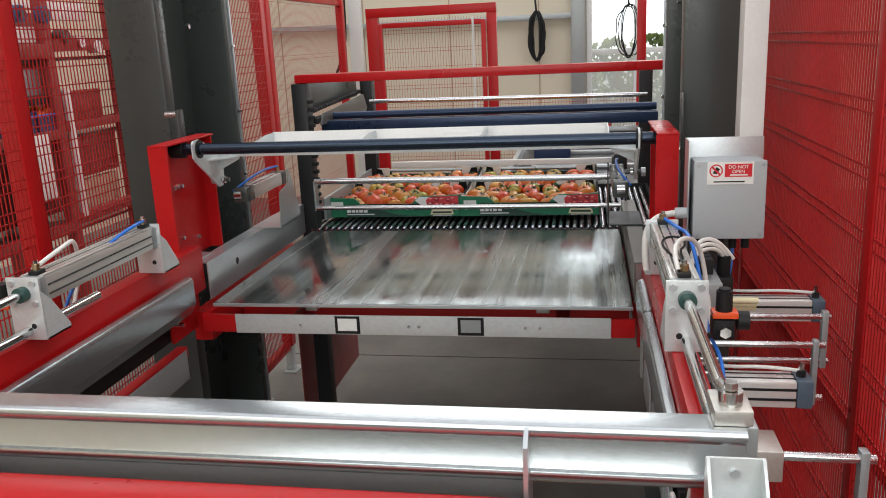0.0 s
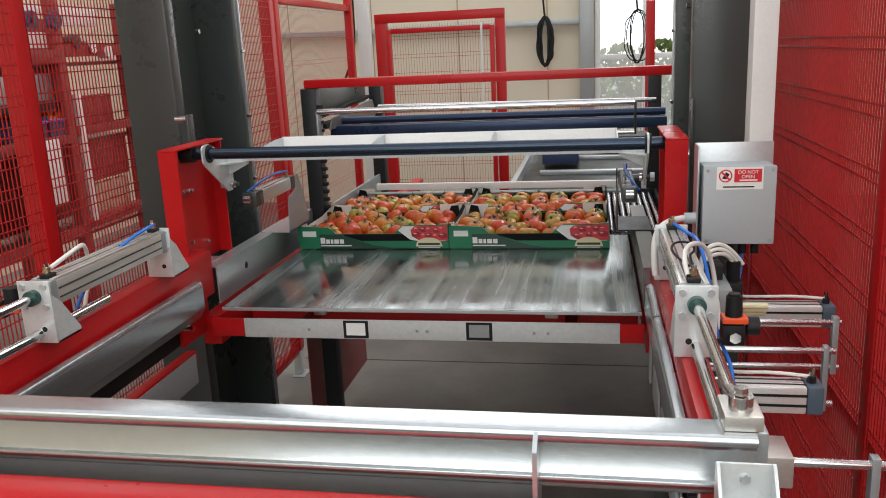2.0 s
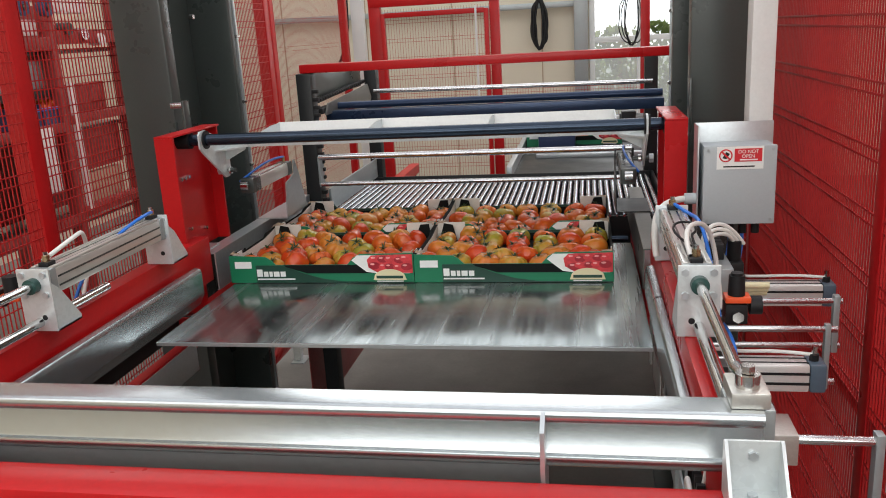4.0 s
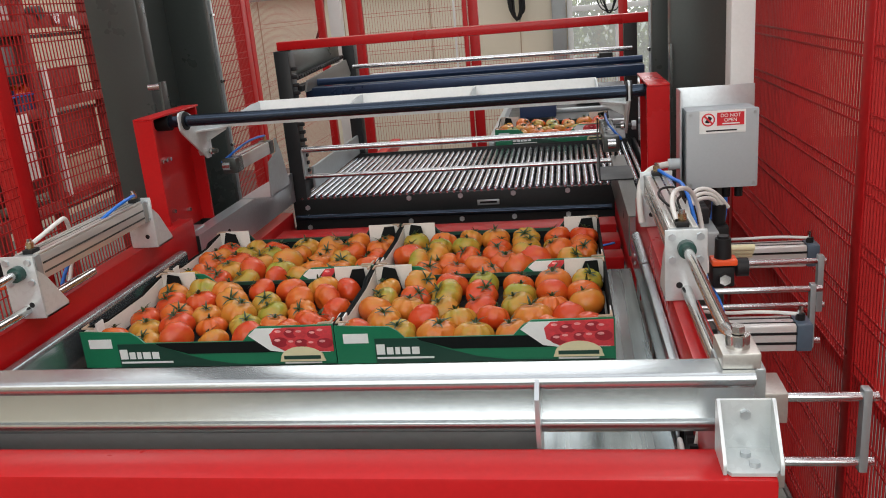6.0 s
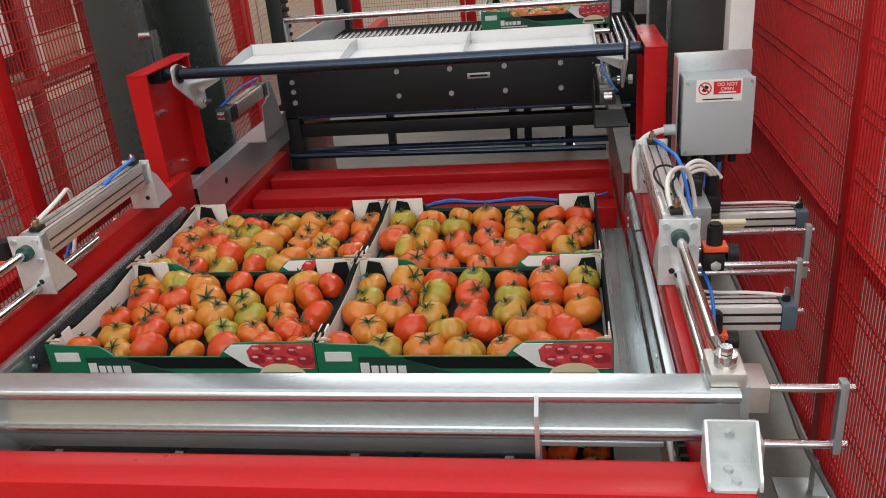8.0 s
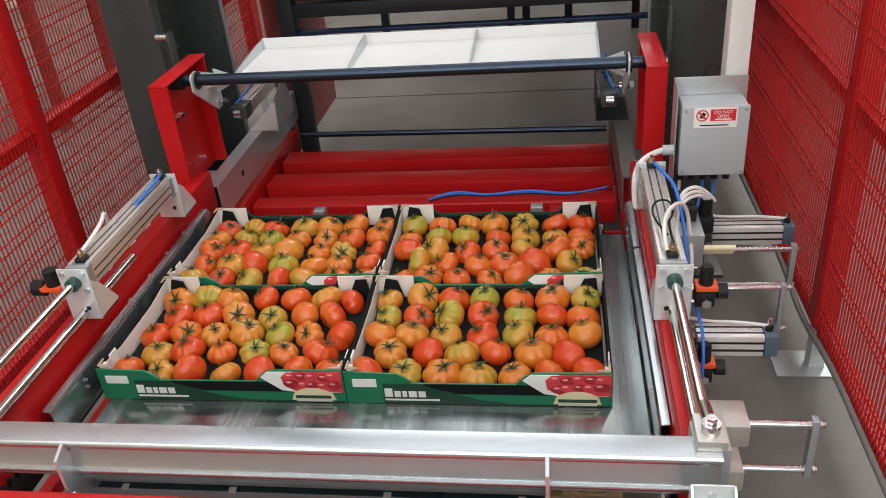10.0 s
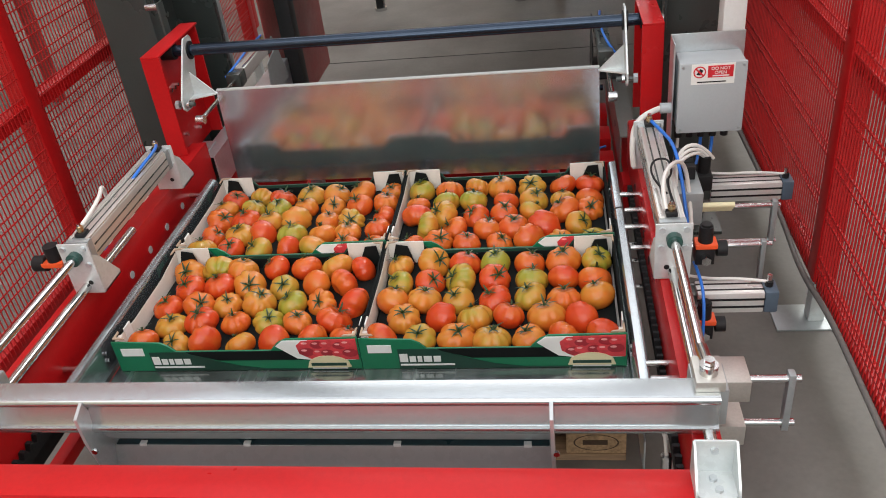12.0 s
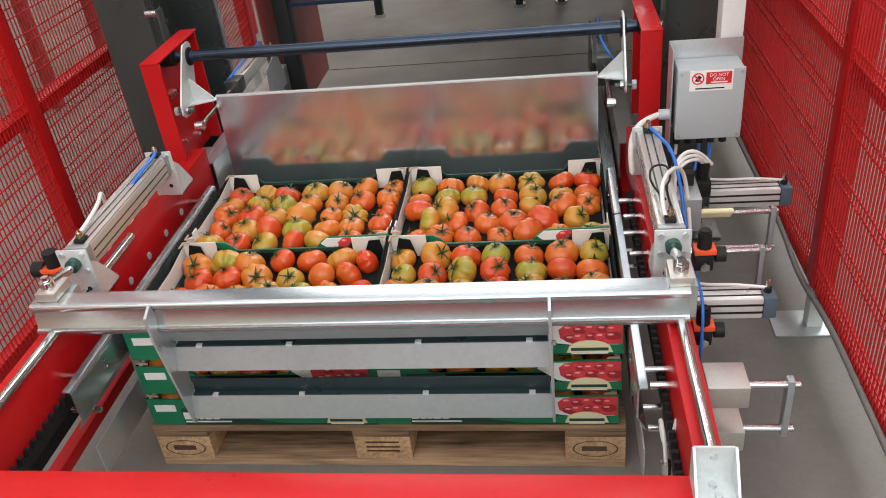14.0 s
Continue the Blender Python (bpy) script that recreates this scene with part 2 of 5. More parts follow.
def tomato_skin():
    m, t, p = nodes_of("tomato_skin")
    co, oi = t.nodes.new("ShaderNodeTexCoord"), t.nodes.new("ShaderNodeObjectInfo")
    n = add(t, "ShaderNodeTexNoise", Scale=30.0, Detail=6.0)
    t.links.new(co.outputs["Object"], n.inputs["Vector"])
    sep = t.nodes.new("ShaderNodeSeparateXYZ")
    t.links.new(co.outputs["Object"], sep.inputs[0])
    # ripeness: each fruit its own, a little greener at the shoulder, mottled
    k = t.nodes.new("ShaderNodeMath")
    k.operation, k.inputs[1].default_value = "MULTIPLY_ADD", 5.0
    t.links.new(sep.outputs[2], k.inputs[0])
    t.links.new(oi.outputs["Random"], k.inputs[2])
    k2 = t.nodes.new("ShaderNodeMath")
    k2.operation, k2.inputs[1].default_value = "MULTIPLY_ADD", 0.72
    t.links.new(n.outputs["Fac"], k2.inputs[0])
    t.links.new(k.outputs[0], k2.inputs[2])
    k3 = t.nodes.new("ShaderNodeMath")
    k3.operation, k3.inputs[1].default_value = "SUBTRACT", 0.46
    t.links.new(k2.outputs[0], k3.inputs[0])
    r = t.nodes.new("ShaderNodeValToRGB")
    e = r.color_ramp.elements
    e[0].position, e[0].color = 0.0, (0.52, 0.050, 0.010, 1)
    e[1].position, e[1].color = 1.0, (0.27, 0.26, 0.028, 1)
    for pos, c in ((0.35, (0.55, 0.120, 0.016, 1)), (0.62, (0.52, 0.195, 0.026, 1)), (0.82, (0.42, 0.240, 0.030, 1))):
        x = e.new(pos)
        x.color = c
    t.links.new(k3.outputs[0], r.inputs[0])
    t.links.new(r.outputs[0], p.inputs["Base Color"])
    p.inputs["Roughness"].default_value = 0.23
    p.inputs["Coat Weight"].default_value = 0.10
    p.inputs["Specular IOR Level"].default_value = 0.38
    p.inputs["Coat Roughness"].default_value = 0.10
    p.inputs["Subsurface Weight"].default_value = 0.0
    return m


TOMATO = tomato_skin()


def glowing(name, colour, strength):
    m, t, p = nodes_of(name)
    p.inputs["Base Color"].default_value = (*colour, 1)
    p.inputs["Emission Color"].default_value = (*colour, 1)
    p.inputs["Emission Strength"].default_value = strength
    return m


OUTSIDE = glowing("bright_overcast_distance", (0.95, 0.97, 1.0), 3.0)


def glass():
    m, t, p = nodes_of("window_glass")
    p.inputs["Transmission Weight"].default_value, p.inputs["Roughness"].default_value, p.inputs["IOR"].default_value = 1.0, 0.02, 1.45
    return m


GLASS = glass()


# ---- mesh helpers ----
def box(bm, x0, x1, y0, y1, z0, z1, bev=0.0):
    r = bmesh.ops.create_cube(bm, size=1.0, matrix=Matrix.Translation(((x0 + x1) / 2, (y0 + y1) / 2, (z0 + z1) / 2)) @ Matrix.Diagonal((abs(x1 - x0), abs(y1 - y0), abs(z1 - z0), 1)))
    if bev:
        es = list({e for v in r["verts"] for e in v.link_edges})
        bmesh.ops.bevel(bm, geom=es, offset=bev, segments=2, affect="EDGES", profile=0.6)
    return bm


def rod(bm, a, b, r, seg=16, r2=None):
    a, b = Vector(a), Vector(b)
    d = b - a
    m = Matrix.Translation((a + b) / 2) @ d.to_track_quat("Z", "Y").to_matrix().to_4x4()
    bmesh.ops.create_cone(bm, cap_ends=True, segments=seg, radius1=r, radius2=r if r2 is None else r2, depth=d.length, matrix=m)
    return bm


def prism(bm, pts, axis, a, b):
    """Extrudes a polygon along an axis: pts are the two other coordinates in order."""
    def at(u, v, w):
        return {"x": (w, u, v), "y": (u, w, v), "z": (u, v, w)}[axis]
    lo = [bm.verts.new(at(u, v, a)) for u, v in pts]
    hi = [bm.verts.new(at(u, v, b)) for u, v in pts]
    n = len(pts)
    bm.faces.new(lo)
    bm.faces.new(hi[::-1])
    for i in range(n):
        bm.faces.new((lo[i], hi[i], hi[(i + 1) % n], lo[(i + 1) % n]))
    bmesh.ops.recalc_face_normals(bm, faces=bm.faces[:])
    return bm


def B(*args):
    return box(bmesh.new(), *args)


def R(*args, **kw):
    return rod(bmesh.new(), *args, **kw)


def P(*args):
    return prism(bmesh.new(), *args)


def part(name, bm, material, parent=None, label="", smooth=True):
    me = bpy.data.meshes.new(name)
    bm.to_mesh(me)
    bm.free()
    me.materials.append(material)
    if smooth:
        for q in me.polygons:
            q.use_smooth = True
        me.set_sharp_from_angle(angle=radians(35))
    ob = new(name, me)
    if parent:
        ob.parent = parent
    return tagged(ob, label=label)


def thing(name, label, category, group="", kind="", at=None):
    ob = new(name)
    ob.empty_display_size = 0.05
    if at:
        ob.matrix_world = at
    return tagged(ob, label, category, group, kind)


def tube(name, pts, r, material, parent, label=""):
    """A bent hose or cable through the given points."""
    cu = bpy.data.curves.new(name, "CURVE")
    cu.dimensions, cu.bevel_depth, cu.bevel_resolution, cu.resolution_u = "3D", r, 3, 8
    s = cu.splines.new("NURBS")
    s.points.add(len(pts) - 1)
    for q, p in zip(s.points, pts):
        q.co = (*p, 1)
    s.use_endpoint_u, s.order_u = True, 3
    cu.materials.append(material)
    ob = new(name, cu)
    if parent:
        ob.parent = parent
    return tagged(ob, label=label)


def bolts(parent, places, axis, r=0.006, h=0.005, material=None):
    """Hexagon bolt heads, each a part."""
    me = None
    for p in places:
        if me is None:
            d = {"x": Vector((h, 0, 0)), "y": Vector((0, h, 0)), "z": Vector((0, 0, h))}[axis]
            ob = part("bolt", R((0, 0, 0), d, r, 6), material or STEEL, parent)
            me = ob.data
        else:
            ob = new("bolt", me)
            ob.parent = parent
        ob.location = p

# ---- the hall ----
def wall(name, bm, label):
    return tagged(part(name, bm, CREAMWALL, smooth=False), label, "wall", kind="structure")


floor = tagged(part("floor", B(-4.8, 4.8, -5.4, 9.5, -0.15, 0.0), CONCRETE, smooth=False), "worn grey polished concrete hall floor", "floor", kind="structure")
for jy in (-1.4, 2.95, 6.6):
    part("floor_joint", B(-4.6, 4.6, jy, jy + 0.006, 0.0005, 0.0016), RUBBER, floor, "dark sawn joint in the concrete")
tagged(part("ground", B(-60, 60, 9.5, 140, -0.3, -0.05), LAWN, smooth=False), "grass outside the hall", "ground", kind="structure")
bm = bmesh.new()
WX0, WX1, WZ1 = 0.525, 2.3, 3.6
box(bm, -4.6, WX0, 8.0, 8.12, 0, 5.0)
box(bm, WX1, 4.6, 8.0, 8.12, 0, 5.0)
box(bm, WX0, WX1, 8.0, 8.12, WZ1, 5.0)
wall_north = wall("wall_north", bm, "cream sandwich panel wall with a tall glazed opening")
for px in (-4.0, -3.0, -2.0, -1.0, 0.0):
    part("panel_joint", B(px, px + 0.012, 7.992, 8.002, 0, 5.0), KRAFT, wall_north)
wall("wall_west", B(-4.72, -4.6, -5.2, 8.12, 0, 5.0), "plain cream panel wall")
wall("wall_east", B(4.6, 4.72, -5.2, 8.12, 0, 5.0), "plain cream panel wall")
bm = bmesh.new()
box(bm, -4.6, -1.8, -5.2, -5.08, 0, 5.0)
box(bm, 3.0, 4.6, -5.2, -5.08, 0, 5.0)
box(bm, -1.8, 3.0, -5.2, -5.08, 4.0, 5.0)
wall("wall_south", bm, "cream panel wall with an open gate")
bm = bmesh.new()
edges = [-5.2, -4.8, -1.2, -0.6, 3.0, 3.6, 7.2, 8.12]
for a, b in zip(edges[::2], edges[1::2]):
    box(bm, -4.6, 4.6, a, b, 5.0, 5.1)
for a, b in zip(edges[1::2], edges[2::2]):
    box(bm, -4.6, -4.2, a, b, 5.0, 5.1)
    box(bm, 4.2, 4.6, a, b, 5.0, 5.1)
tagged(part("ceiling", bm, ROOF, smooth=False), "white sheet roof with three roof lights", "ceiling", kind="structure")
win = thing("window_1", "tall clear hall window in a white frame", "window", kind="structure")
bm = bmesh.new()
for x in (WX0, 1.04, WX1 - 0.06):
    box(bm, x, x + 0.06, 7.98, 8.10, 0, WZ1, 0.004)
for z in (0.0, 1.55, WZ1 - 0.06):
    box(bm, WX0, WX1, 7.985, 8.095, z, z + 0.06, 0.004)
part("window_frame", bm, WHITEPAINT, win)
for x0, x1 in ((WX0 + 0.06, 1.04), (1.10, WX1 - 0.06)):
    for z0, z1 in ((0.06, 1.55), (1.61, WZ1 - 0.06)):
        g = part("pane", B(x0, x1, 8.04, 8.046, z0, z1), GLASS, win)
        g.visible_shadow = False
bm = bmesh.new()
rnd = random.Random(4)
for i in range(11000):
    x, z = rnd.uniform(-1.5, 4.5), rnd.uniform(-0.05, 1.9)
    y = 12 + rnd.uniform(0, 0.55) - 0.2 * z
    if z > 1.68 + 0.12 * noise.noise((x * 2.3, 0, 0)):
        continue
    s = rnd.uniform(0.035, 0.085)
    q = Euler((rnd.uniform(0, 6), rnd.uniform(0, 6), rnd.uniform(0, 6))).to_matrix()
    bm.faces.new([bm.verts.new(Vector((x, y, z)) + q @ Vector((u * s, v * s, 0))) for u, v in ((-1, 0), (0, -0.6), (1, 0), (0, 0.6))])
tagged(part("hedge", bm, HEDGE, smooth=False), "clipped green hedge outside the window", "hedge", kind="stuff")
tagged(part("backdrop", B(-40, 60, 60, 60.5, -1, 40), OUTSIDE, smooth=False), "pale bright sky beyond the hedge", "sky", kind="structure")

# steel posts and a rail on the north wall, with hung cables
post = thing("wall_post", "slim galvanised wall post", "post")
part("post", B(0.36, 0.51, 7.86, 7.98, 0, 4.98, 0.006), GALVDULL, post)
part("rail", B(-3.2, 0.36, 7.9, 7.95, 1.95, 2.01, 0.004), GALVDULL, post)
for cx, cz, rad, ww, n, cr in ((-0.01, 2.04, 0.16, 0.10, 9, 0.010), (0.97, 2.05, 0.17, 0.17, 4, 0.006)):
    cable = thing("hanging_cable", "black cable hung in loose loops on the wall", "cable")
    rnd = random.Random(int(cx * 100))
    for i in range(n):
        pts = []
        for k in range(15):
            a = k / 14 * 2 * math.pi + 0.4 * i
            pts.append((cx + math.sin(a) * ww * rnd.uniform(0.7, 1.0) * (0.45 + 0.7 * ((i * 0.37) % 1)), 7.8 + 0.008 * i, cz - 0.26 + math.cos(a) * rad * 1.6 * rnd.uniform(0.9, 1.1)))
        tube("loop", pts, cr, RUBBER, cable)
    tube("lead", [(cx, 7.82, cz), (cx - 0.05, 7.86, cz + 0.6), (cx - 0.25, 7.9, cz + 1.4)], 0.011, RUBBER, cable)


# ---- red safety fences ----
def mesh_panel(fence, u0, u1, z0, z1, place, step=0.021, r=0.0026, dz=0.152, pair=True):
    """A welded wire panel: close uprights, paired cross wires. place(u, z) gives the point."""
    bm = bmesh.new()

    def wire(a, b, w):
        a, b = Vector(a), Vector(b)
        d = (b - a).normalized()
        s = d.orthogonal().normalized() * w
        t2 = d.cross(s)
        ring = [[bm.verts.new(p + c) for c in (s, t2, -s, -t2)] for p in (a, b)]
        for i in range(4):
            bm.faces.new((ring[0][i], ring[0][(i + 1) % 4], ring[1][(i + 1) % 4], ring[1][i]))
    u = u0 + step / 2
    while u < u1:
        wire(place(u, z0), place(u, z1), r)
        u += step
    z = z0 + 0.06
    while z < z1:
        wire(place(u0, z), place(u1, z), r * 1.25)
        if pair:
            wire(place(u0, z + 0.028), place(u1, z + 0.028), r * 1.25)
        z += dz
    part("mesh_panel", bm, REDWIRE, fence, smooth=False)


def side_fence(x, ys, mids, label, top=2.25):
    f = thing("safety_fence", label, "fence", group="machine guards")
    for y in ys:
        part("post", B(x - 0.03, x + 0.03, y - 0.03, y + 0.03, 0.15 if y != ys[0] else 0.0, top, 0.004), RED, f)
        part("foot", B(x - 0.025 - (0.09 if x > 0 else 0), x + 0.05, y - 0.06, y + 0.06, 0.0, 0.006, 0.002), GALVDULL, f, "galvanised foot plate")
        part("foot_tube", B(x - 0.022, x + 0.022, y - 0.022, y + 0.022, 0.006, 0.16, 0.003), GALVLIGHT, f, "galvanised foot tube")
    for a, b in zip(ys, ys[1:]):
        for z in (0.13, mids, top - 0.05):
            part("rail", B(x - 0.02, x + 0.02, a + 0.03, b - 0.03, z, z + 0.045, 0.004), RED, f)
        s = 0.024 if x < 0 else -0.024
        mesh_panel(f, a + 0.03, b - 0.03, 0.15, top - 0.04, lambda u, z: (x + s, u, z), *((0.018, 0.0020, 0.086, True) if x < 0 else (0.019, 0.0029)))
    return f


side_fence(1.18, (-0.95, 0.55, 2.05, 3.55, 5.45), 0.775, "red wire mesh safety fence on galvanised feet")
side_fence(-1.15, (-0.74, 0.76, 2.26, 2.72), 0.685, "red wire mesh safety fence beside the lift columns")
back = thing("safety_fence", "red wire mesh fence with a framed access door", "fence", group="machine guards")
YB = 5.5
for x, w in ((-1.25, 0.05), (-0.245, 0.04), (0.955, 0.035)):
    part("post", B(x - w, x + w, YB - 0.03, YB + 0.03, 0, 2.06, 0.004), RED, back)
part("rail", B(-1.30, -0.205, YB - 0.035, YB + 0.035, 1.99, 2.065, 0.004), RED, back)
for x0, x1 in ((-1.20, -0.285), (-0.205, 0.92)):
    mesh_panel(back, x0, x1, 0.12, 1.97 if x0 < -1 else 1.30, lambda u, z: (u, YB, z), step=0.023, r=0.0015)
part("rail", B(-0.205, 0.92, YB - 0.02, YB + 0.02, 0.10, 0.14, 0.003), RED, back)
gate = thing("fence_door", "red framed mesh access door", "door", group="machine guards")
for x in (-1.19, -0.325):
    part("stile", B(x, x + 0.035, YB - 0.08, YB - 0.04, 0.1, 1.935, 0.003), RED, gate)
for z in (0.1, 1.90):
    part("rail", B(-1.155, -0.325, YB - 0.08, YB - 0.04, z, z + 0.04, 0.003), RED, gate)
part("latch_rod", R((-0.39, YB - 0.10, 1.15), (-0.39, YB - 0.10, 1.96), 0.009), WHITEPAINT, gate)
leftback = thing("safety_fence", "red wire mesh fence running to the rear wall", "fence", group="machine guards")
for y in (3.72, 5.42):
    part("post", B(-1.545, -1.485, y, y + 0.06, 0, 2.25, 0.004), RED, leftback)
part("rail", B(-1.535, -1.495, 3.78, 5.42, 2.10, 2.15, 0.003), RED, leftback)
mesh_panel(leftback, 3.78, 5.42, 0.12, 2.10, lambda u, z: (-1.515, u, z), step=0.0215, r=0.0010, dz=0.19)
drop = thing("cable_drop_profile", "white aluminium cable drop with a black cable", "cable duct")
part("profile", B(-1.575, -1.465, 5.9, 5.98, 0, 4.98, 0.004), WHITEPAINT, drop)
tube("cable", [(-1.60, 5.88, 3.0), (-1.59, 5.88, 2.0), (-1.62, 5.86, 1.68), (-1.75, 5.85, 1.45)], 0.012, RUBBER, drop)

# ---- lift columns ----
def column(s, label):
    c = thing("lift_column", label, "column", group="lift columns")
    x0, x1 = (-1.02, -0.845) if s < 0 else (0.79, 0.955)
    bm = bmesh.new()
    box(bm, x0, x1, 1.10, 1.16, 0.012, 3.9, 0.008)
    xi = (x0, x0 + 0.012) if s < 0 else (x1 - 0.012, x1)
    box(bm, *xi, 1.16, 1.62, 0.012, 3.9)
    box(bm, x0, x1, 1.62, 1.66, 0.012, 3.9, 0.006)
    part("shell", bm, GREY, c)
    part("foot_plate", B(x0 - 0.05, x1 + 0.05, 1.02, 1.74, 0, 0.012, 0.002), GREY, c)
    xe = x1 if s < 0 else x0
    part("guide_strip", B(xe - 0.006, xe + 0.006, 1.662, 1.672, 0.1, 3.8), GALV, c, "bolted steel guide strip")
    bolts(c, [(xe + s * -0.004, 1.655, z) for z in (1.3, 1.55, 1.8, 2.05, 2.3)], "y", 0.007, 0.022)
    bolts(c, [(xe, 1.30, z) for z in (1.87,)], "x", 0.009, 0.014)
    return c


column(-1, "dark grey steel lift column with a bolted guide")
column(1, "dark grey steel lift column beside the control box")

# ---- feed conveyor behind the lift ----
ZC = 0.352 + UP     # top of the rollers
YF = 1.800          # its front plate
conv = thing("roller_conveyor", "black framed roller conveyor with bright steel rollers", "conveyor")
bm = bmesh.new()
box(bm, -0.66, 0.80, YF, YF + 0.012, ZC - 0.195, ZC - 0.012, 0.003)
part("front_plate", bm, BLACKP, conv, "black plate with bolts and a slot")
bolts(conv, [(x, YF - 0.006, ZC - z) for x in (-0.173, 0.041, 0.257, 0.475) for z in (0.029, 0.127)] + [(-0.61, YF - 0.006, ZC - z) for z in (0.05, 0.09, 0.135)], "y", 0.011, 0.007, GALV)
part("slot", B(0.109, 0.199, YF - 0.003, YF + 0.001, ZC - 0.073, ZC - 0.051, 0.001), GALV, conv, "slotted steel tab")
part("slot", B(0.119, 0.189, YF - 0.004, YF - 0.001, ZC - 0.066, ZC - 0.058), RUBBER, conv)
part("lower_flange", B(-0.66, 0.80, YF, YF + 0.06, ZC - 0.205, ZC - 0.195, 0.002), BLUEBAR, conv)
part("lower_rail", B(-0.66, 0.80, YF + 0.02, YF + 0.08, ZC - 0.290, ZC - 0.235, 0.004), BLACKP, conv, "black lower rail")
part("bottom_rail", B(-0.66, 0.80, YF + 0.02, YF + 0.06, ZC - 0.360, ZC - 0.345, 0.003), BLUEBAR, conv, "blue-black bottom rail")
# added plate under the rollers that keeps roof light off the floor
part("light_blocker", B(-0.66, 0.80, YF + 0.06, 2.69, ZC - 0.152, ZC - 0.146), BLACKP, conv)
part("back_plate", B(-0.66, 0.80, 2.69, 2.70, ZC - 0.155, ZC + 0.01, 0.003), BLACKP, conv)
part("side_plate", B(-0.672, -0.66, YF, 2.70, ZC - 0.155, ZC + 0.03, 0.003), BLACKP, conv)
part("side_plate", B(0.80, 0.812, YF, 2.70, ZC - 0.155, ZC + 0.01, 0.003), BLACKP, conv)
rm = None
for i in range(51):
    x = -0.63 + i * 0.0281
    if rm is None:
        bm = R((0, YF + 0.018, 0), (0, 2.685, 0), 0.0105, seg=12)
        rod(bm, (0, YF - 0.002, 0), (0, 2.70, 0), 0.0055, 8)
        ob = part("roller", bm, ROLLER, conv)
        rm = ob.data
    else:
        ob = new("roller", rm)
        ob.parent = conv
    ob.location = (x, 0, ZC - 0.0105)
# its frame: posts, top beam, cross beams
for x, y, z0 in ((-0.638, YF + 0.0, 0), (-0.60, 2.71, 0.87), (0.84, YF + 0.02, 0), (0.80, 2.71, 0.87)):
    part("post", B(x - 0.031, x + 0.031, y, y + 0.07, z0, 0.949 + UP, 0.004), BLACKP, conv)
# side panels to block light below the conveyor; the right one is added, unseen
for x in (-0.745, 0.905):
    part("side_shade_panel", B(x, x + 0.006, YF + 0.02, 2.70, 0.10, 0.86, 0.001), MAROON, conv, "dull red side panel that keeps light off the floor")
part("lower_beam", B(-0.66, 0.80, 2.50, 2.69, 0.70, 0.872, 0.004), BLACKP, conv)
for x in (-0.68, 0.25, 0.52):
    part("leg", B(x - 0.025, x + 0.025, 3.90, 3.95, 0.02, 0.86, 0.003), BLACKP, conv)
    part("foot", R((x, 3.925, 0), (x, 3.925, 0.02), 0.04), STEEL, conv)
for x in (-0.66, 0.50):
    part("long_beam", B(x - 0.03, x + 0.03, 2.70, 3.95, 0.86, 0.92, 0.004), RED, conv, "red lower beam")
part("top_beam", B(-0.652, 0.875, YF + 0.0, YF + 0.07, 0.950 + UP, 0.985 + UP, 0.006), RED, conv, "red enamelled top beam")
part("cross_beam", B(-0.62, 0.80, 2.00, 2.07, 0.735 + UP, 0.778 + UP, 0.006), BLUEBAR, conv, "blue-black cross beam")
part("cross_beam", R((-0.60, 2.10, 0.792 + UP), (0.80, 2.10, 0.792 + UP), 0.016), BLUEBAR, conv)
part("cross_rod", R((-0.56, 2.62, 0.812 + UP), (0.80, 2.62, 0.802 + UP), 0.011), STEEL, conv)
part("top_side", B(-0.66, -0.648, YF + 0.07, 2.71, 0.835 + UP, 0.949 + UP, 0.003), GREY, conv, "grey side plate under the top beam")
part("chain_guide", B(-0.645, -0.60, YF + 0.1, 2.69, 0.775 + UP, 0.80 + UP, 0.004), BLACKP, conv)
part("chain_cover", P([(YF + 0.12, 0.770 + UP), (YF + 0.16, 0.815 + UP), (2.62, 0.850 + UP), (2.68, 0.780 + UP), (2.66, 0.765 + UP)], "x", -0.598, -0.590), DARKENEDZINC, conv, "grey steel chain cover")
for i in range(22):
    part("chain_link", B(-0.645, -0.615, YF + 0.10 + 0.036 * i, YF + 0.125 + 0.036 * i, 0.822 + UP + 0.0015 * i, 0.838 + UP + 0.0015 * i, 0.003), RUBBER, conv)
part("side_rail", B(-0.60, -0.588, 1.88, 2.68, ZC + 0.015, ZC + 0.11, 0.003), GALVDULL, conv, "plain steel side guide")
for i in range(15):
    part("chain_link", B(-0.612, -0.585, YF + 0.01, YF + 0.03, 0.42 + UP + i * 0.032, 0.435 + UP + i * 0.032, 0.003), RUBBER, conv)
# the in-feed lane behind it
feed = thing("infeed_conveyor", "grey steel in-feed lane behind the rollers", "conveyor")
part("bed", B(0.10, 1.02, 2.74, 5.2, ZC - 0.06, ZC - 0.012, 0.004), BLACKP, feed)
for x in (0.08, 1.02):
    part("side_guide", B(x, x + 0.03, 2.74, 5.2, ZC - 0.06, ZC + 0.04, 0.004), GALV, feed)
for x, y in ((0.14, 4.1), (0.96, 4.1), (0.14, 5.1), (0.96, 5.1)):
    part("leg", B(x - 0.025, x + 0.025, y, y + 0.05, 0, ZC - 0.06, 0.003), BLACKP, feed)
for y in (3.3, 3.9, 4.5):
    part("carrier", B(0.2, 0.92, y, y + 0.05, ZC - 0.012, ZC + 0.012, 0.003), GALV, feed)
